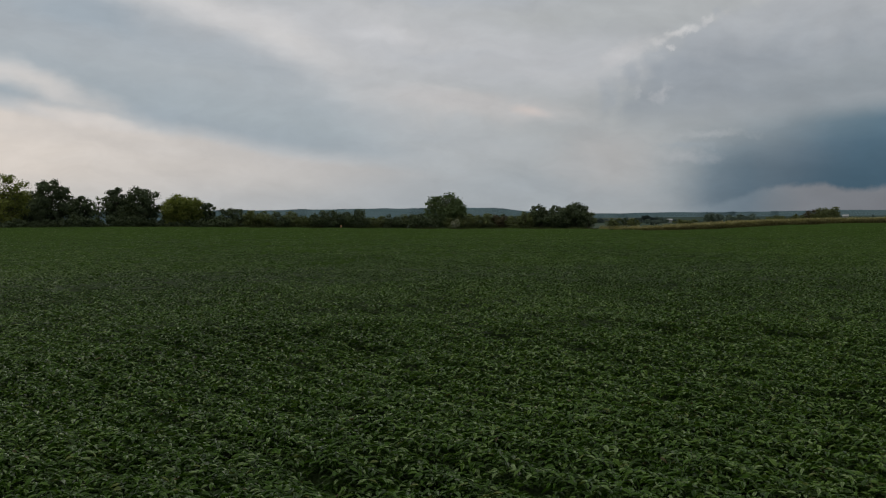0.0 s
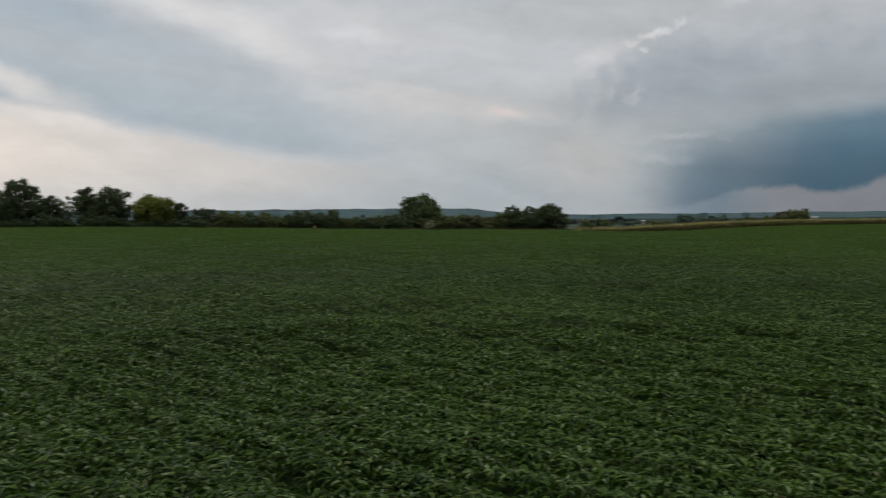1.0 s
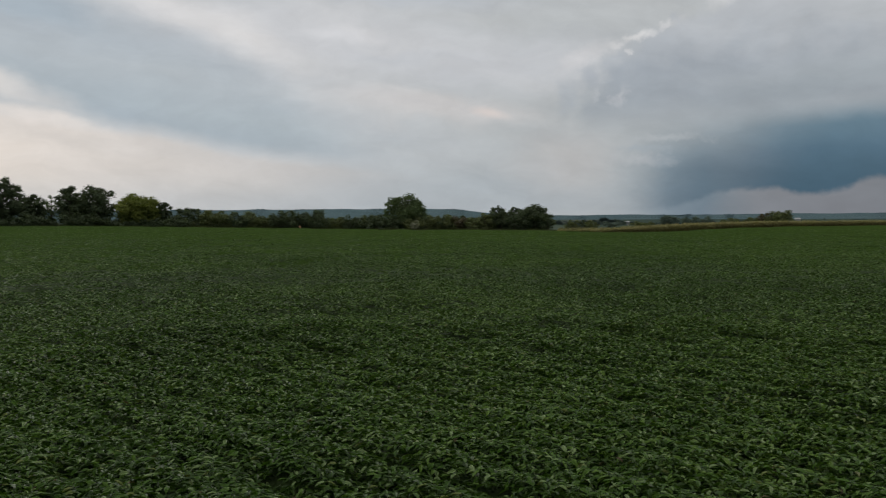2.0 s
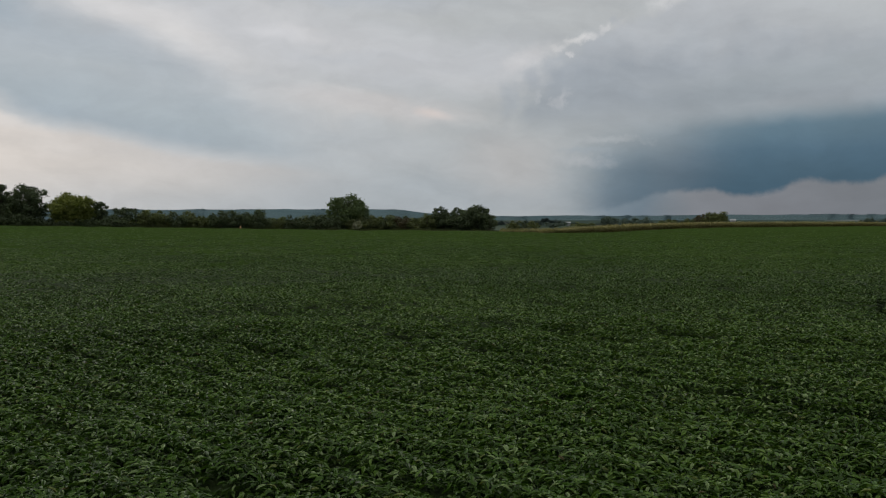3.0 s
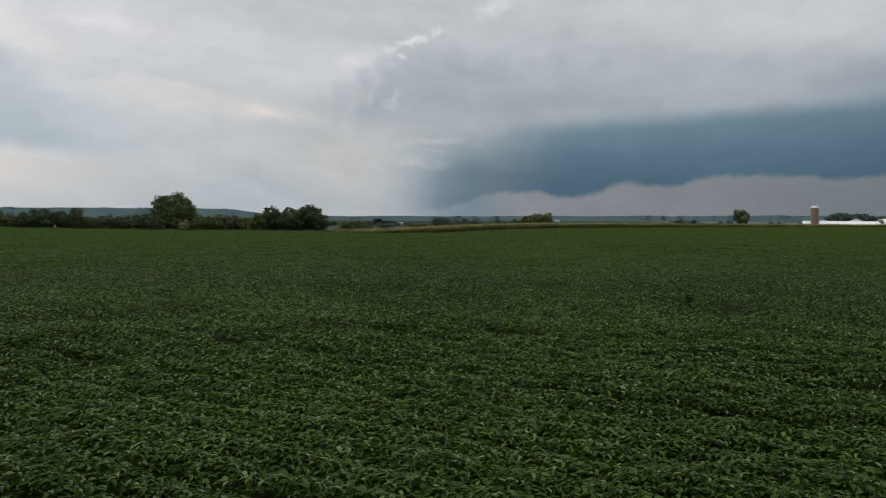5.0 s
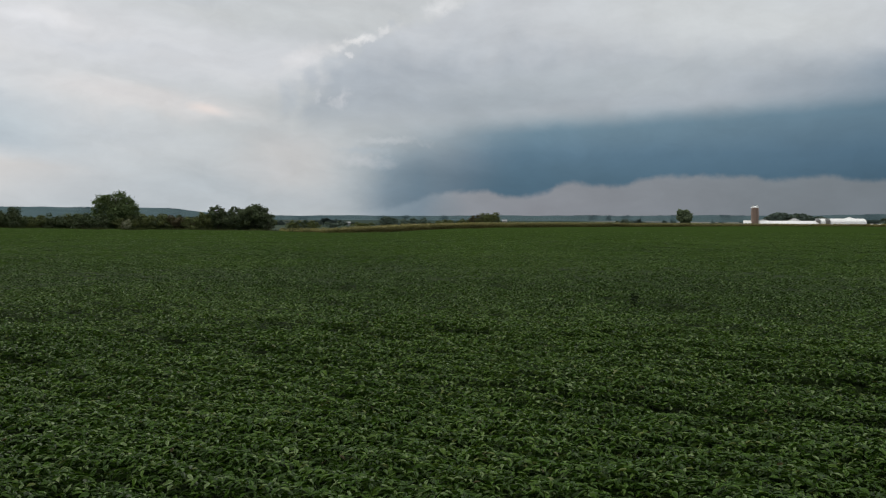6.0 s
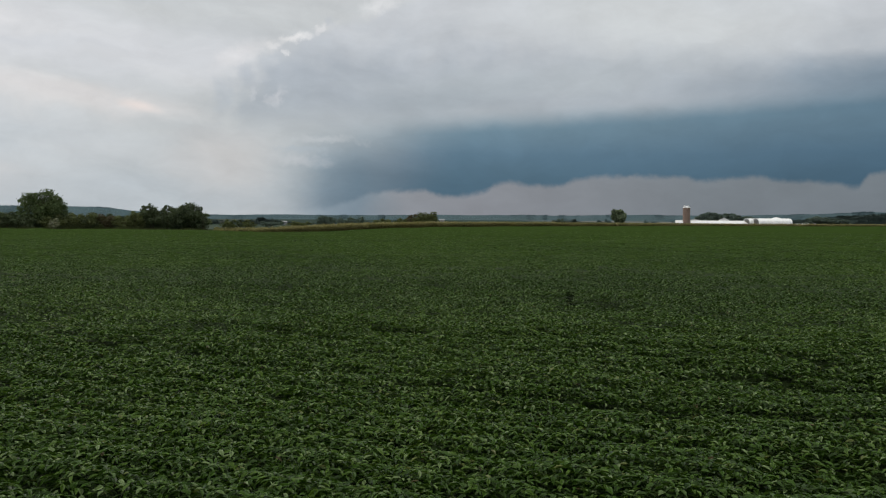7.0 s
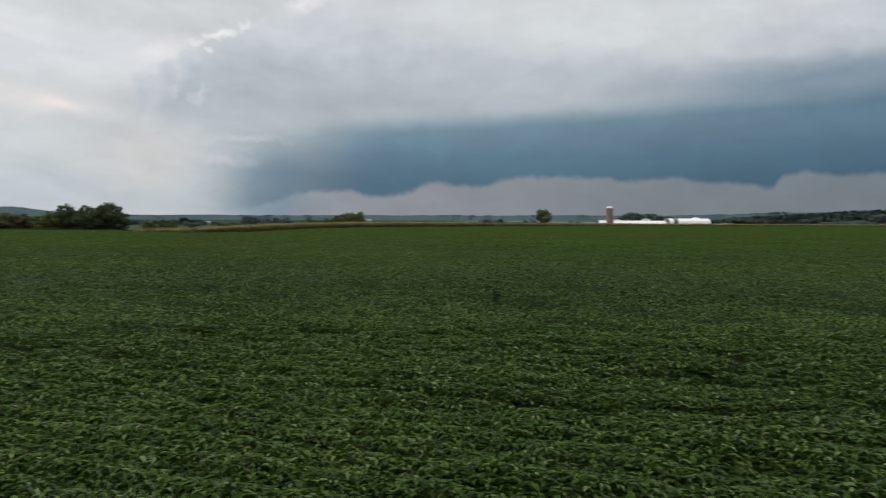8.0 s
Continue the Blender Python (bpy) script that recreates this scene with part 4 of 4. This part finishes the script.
def hoop_barn(label, a, r, turn, span, height, length, group):
    """A long arched roof on low walls, one end with a flat panel darkened as an open doorway."""
    thing, _ = yard("hoop_barn", label, "barn", a, r, turn, group)

    def arch(k, grow=0.0):
        t = math.pi * k / 16
        return -math.cos(t) * (span / 2 + grow), 1.2 + math.sin(t) ** 0.8 * (height - 1.2 + grow)

    bm = bmesh.new()
    bays = 8
    rows = []
    for j in range(bays * 2 + 1):
        sag = -0.10 if j % 2 else 0.0
        y = j / (bays * 2) * length
        rows.append([[bm.verts.new((arch(k, g)[0], y, arch(k, g)[1])) for k in range(17)] for g in (sag, sag - 0.15)])
    for j in range(bays * 2):
        for s in (0, 1):
            for k in range(16):
                bm.faces.new((rows[j][s][k], rows[j][s][k + 1], rows[j + 1][s][k + 1], rows[j + 1][s][k]))
    bmesh.ops.recalc_face_normals(bm, faces=bm.faces)
    part("roof_cover", bm, WHITE_COVER, thing)
    for x in (-span / 2, span / 2):
        bm = bmesh.new()
        box(bm, x - 0.12, x + 0.12, 0, length, 0, 1.25)
        part("side_wall", bm, WHITE_METAL, thing)
    for y, name in ((0.3, "front_end"), (length - 0.3, "back_end")):
        bm = bmesh.new()
        vs = [bm.verts.new((arch(k, -0.2)[0], y, arch(k, -0.2)[1])) for k in range(17)]
        vs += [bm.verts.new((span / 2 - 0.2, y, 0)), bm.verts.new((-span / 2 + 0.2, y, 0))]
        f = bm.faces.new(vs)
        ext = bmesh.ops.extrude_face_region(bm, geom=[f])["geom"]
        bmesh.ops.translate(bm, vec=(0, 0.15, 0), verts=[v for v in ext if isinstance(v, bmesh.types.BMVert)])
        end = part(name, bm, BARN_END if name == "front_end" else WHITE_METAL, thing)
        if name == "front_end":
            bm = bmesh.new()
            # no hole here: the dark inside is the colour of this panel
            box(bm, -span * 0.26, span * 0.26, y - 0.08, y - 0.01, 0, height * 0.72)
            part("doorway", bm, DARK_OPENING, end)
    return thing


def gabled(name, label, a, r, turn, length, depth, wall_h, ridge_h, group="farm buildings", roofing=None):
    """A long low building with a pitched white roof."""
    thing, _ = yard(name, label, "farm building", a, r, turn, group)
    bm = bmesh.new()
    for x in (-length / 2, length / 2 - 0.2):
        vs = [bm.verts.new((x, y, z)) for y, z in ((0, 0), (depth, 0), (depth, wall_h), (depth / 2, ridge_h - 0.1), (0, wall_h))]
        f = bm.faces.new(vs)
        ext = bmesh.ops.extrude_face_region(bm, geom=[f])["geom"]
        bmesh.ops.translate(bm, vec=(0.2, 0, 0), verts=[v for v in ext if isinstance(v, bmesh.types.BMVert)])
    box(bm, -length / 2 + 0.2, length / 2 - 0.2, 0, 0.2, 0, wall_h)
    box(bm, -length / 2 + 0.2, length / 2 - 0.2, depth - 0.2, depth, 0, wall_h)
    part("wall", bm, roofing or WHITE_METAL, thing)
    for s in (0, 1):
        bm = bmesh.new()
        edge, mid = (-0.5, depth / 2) if s == 0 else (depth + 0.5, depth / 2)
        drop = wall_h - 0.5 * (ridge_h - wall_h) / (depth / 2)
        vs = [bm.verts.new((x, y, z)) for x, y, z in ((-length / 2 - 0.4, edge, drop), (length / 2 + 0.4, edge, drop),
                                                       (length / 2 + 0.4, mid, ridge_h), (-length / 2 - 0.4, mid, ridge_h))]
        f = bm.faces.new(vs)
        ext = bmesh.ops.extrude_face_region(bm, geom=[f])["geom"]
        bmesh.ops.translate(bm, vec=(0, 0, 0.12), verts=[v for v in ext if isinstance(v, bmesh.types.BMVert)])
        bmesh.ops.recalc_face_normals(bm, faces=bm.faces)
        part("roof", bm, roofing or WHITE_METAL, thing)
    for k in range(max(2, int(length / 6))):
        bm = bmesh.new()
        x = -length / 2 + (k + 0.5) * length / max(2, int(length / 6))
        box(bm, x - 0.9, x + 0.9, -0.05, -0.01, 1.0, min(2.1, wall_h - 0.3))
        part("window", bm, DARK_OPENING, thing)
    return thing


FARM = 600.0
silo(39.72, FARM, 4.6, 5.4)


def building_height(a, r, rise):
    x, y = r * math.sin(radians(a)), r * math.cos(radians(a))
    return EYE.z + rise / 1000 * r - float(land(x, y)) + 0.1


gabled("shed", "small white shed roof beside the silo", 39.3, 598, 0, 4.2, 6, building_height(39.2, 598, -7), building_height(39.2, 598, -4.6))
gabled("long_barn", "long low white-roofed barn behind the corn", 41.75, 604, 4, 36, 11, building_height(41.75, 604, -7.6), building_height(41.75, 604, -4.8))
gabled("milk_house", "white building with a small pitched roof", 40.6, 615, 90, 10, 9, building_height(40.6, 615, -5.2), building_height(40.6, 615, -3.2))
gabled("machine_shed", "white building with a small pitched roof", 42.25, 625, 90, 12, 6.5, building_height(42.25, 625, -4), building_height(42.25, 625, -1.7))
gabled("feed_shed", "very low white shed beyond the hoop barns", 46.6, 610, 0, 11, 6, building_height(46.6, 610, -9.2), building_height(46.6, 610, -7.4))
hoop = building_height(45, 600, -1.8)
for a, r in ((43.25, 607), (43.78, 600)):
    hoop_barn("white fabric-covered hoop barn with a dark open end", a, r, -68, 11.5, hoop, 21.5, "hoop barns")


def grain_bin(a, r, wide, rise):
    thing, eye = yard("grain_bin", "round galvanised grain bin with a cone roof", "grain bin", a, r, 0, "grain bins")
    tall = building_height(a, r, rise)
    bm = bmesh.new()
    bmesh.ops.create_cone(bm, segments=32, radius1=wide / 2, radius2=wide / 2, depth=tall * 0.8, cap_ends=True,
                          matrix=Matrix.Translation((0, 0, tall * 0.4)))
    part("wall", bm, GREY_METAL, thing)
    bm = bmesh.new()
    bmesh.ops.create_cone(bm, segments=32, radius1=wide / 2 + 0.2, radius2=0.5, depth=tall * 0.2, cap_ends=True,
                          matrix=Matrix.Translation((0, 0, tall * 0.9)))
    part("roof", bm, WHITE_METAL, thing)


grain_bin(44.95, 640, 7, -0.5)
grain_bin(43.7, 640, 3, -2.4)
gabled("far_shed", "pale roofed shed among the scrub", -2.9, 300, 10, 3.6, 5, building_height(-2.9, 300, -9.5), building_height(-2.9, 300, -7.6), roofing=BARN_END)
gabled("far_shed", "pale roofed barn down in the valley", 24.35, 760, 0, 4, 7, building_height(24.35, 760, -6.2), building_height(24.35, 760, -5.0), roofing=BARN_END)
gabled("far_shed", "pale roofed barn down in the valley", 14.0, 900, 0, 14, 10, building_height(14, 900, -9.2), building_height(14, 900, -8), roofing=BARN_END)

# a small marker post at the field edge
stake, _ = yard("marker_post", "short faded orange marker post at the field edge", "post", -6.55, 205.5)
bm = bmesh.new()
bmesh.ops.create_cone(bm, segments=10, radius1=0.07, radius2=0.06, depth=1.5, cap_ends=True, matrix=Matrix.Translation((0, 0, 0.75)))
part("shaft", bm, MARKER, stake)
bm = bmesh.new()
box(bm, -0.16, 0.16, -0.09, -0.06, 1.0, 1.5)
part("plate", bm, MARKER, stake)
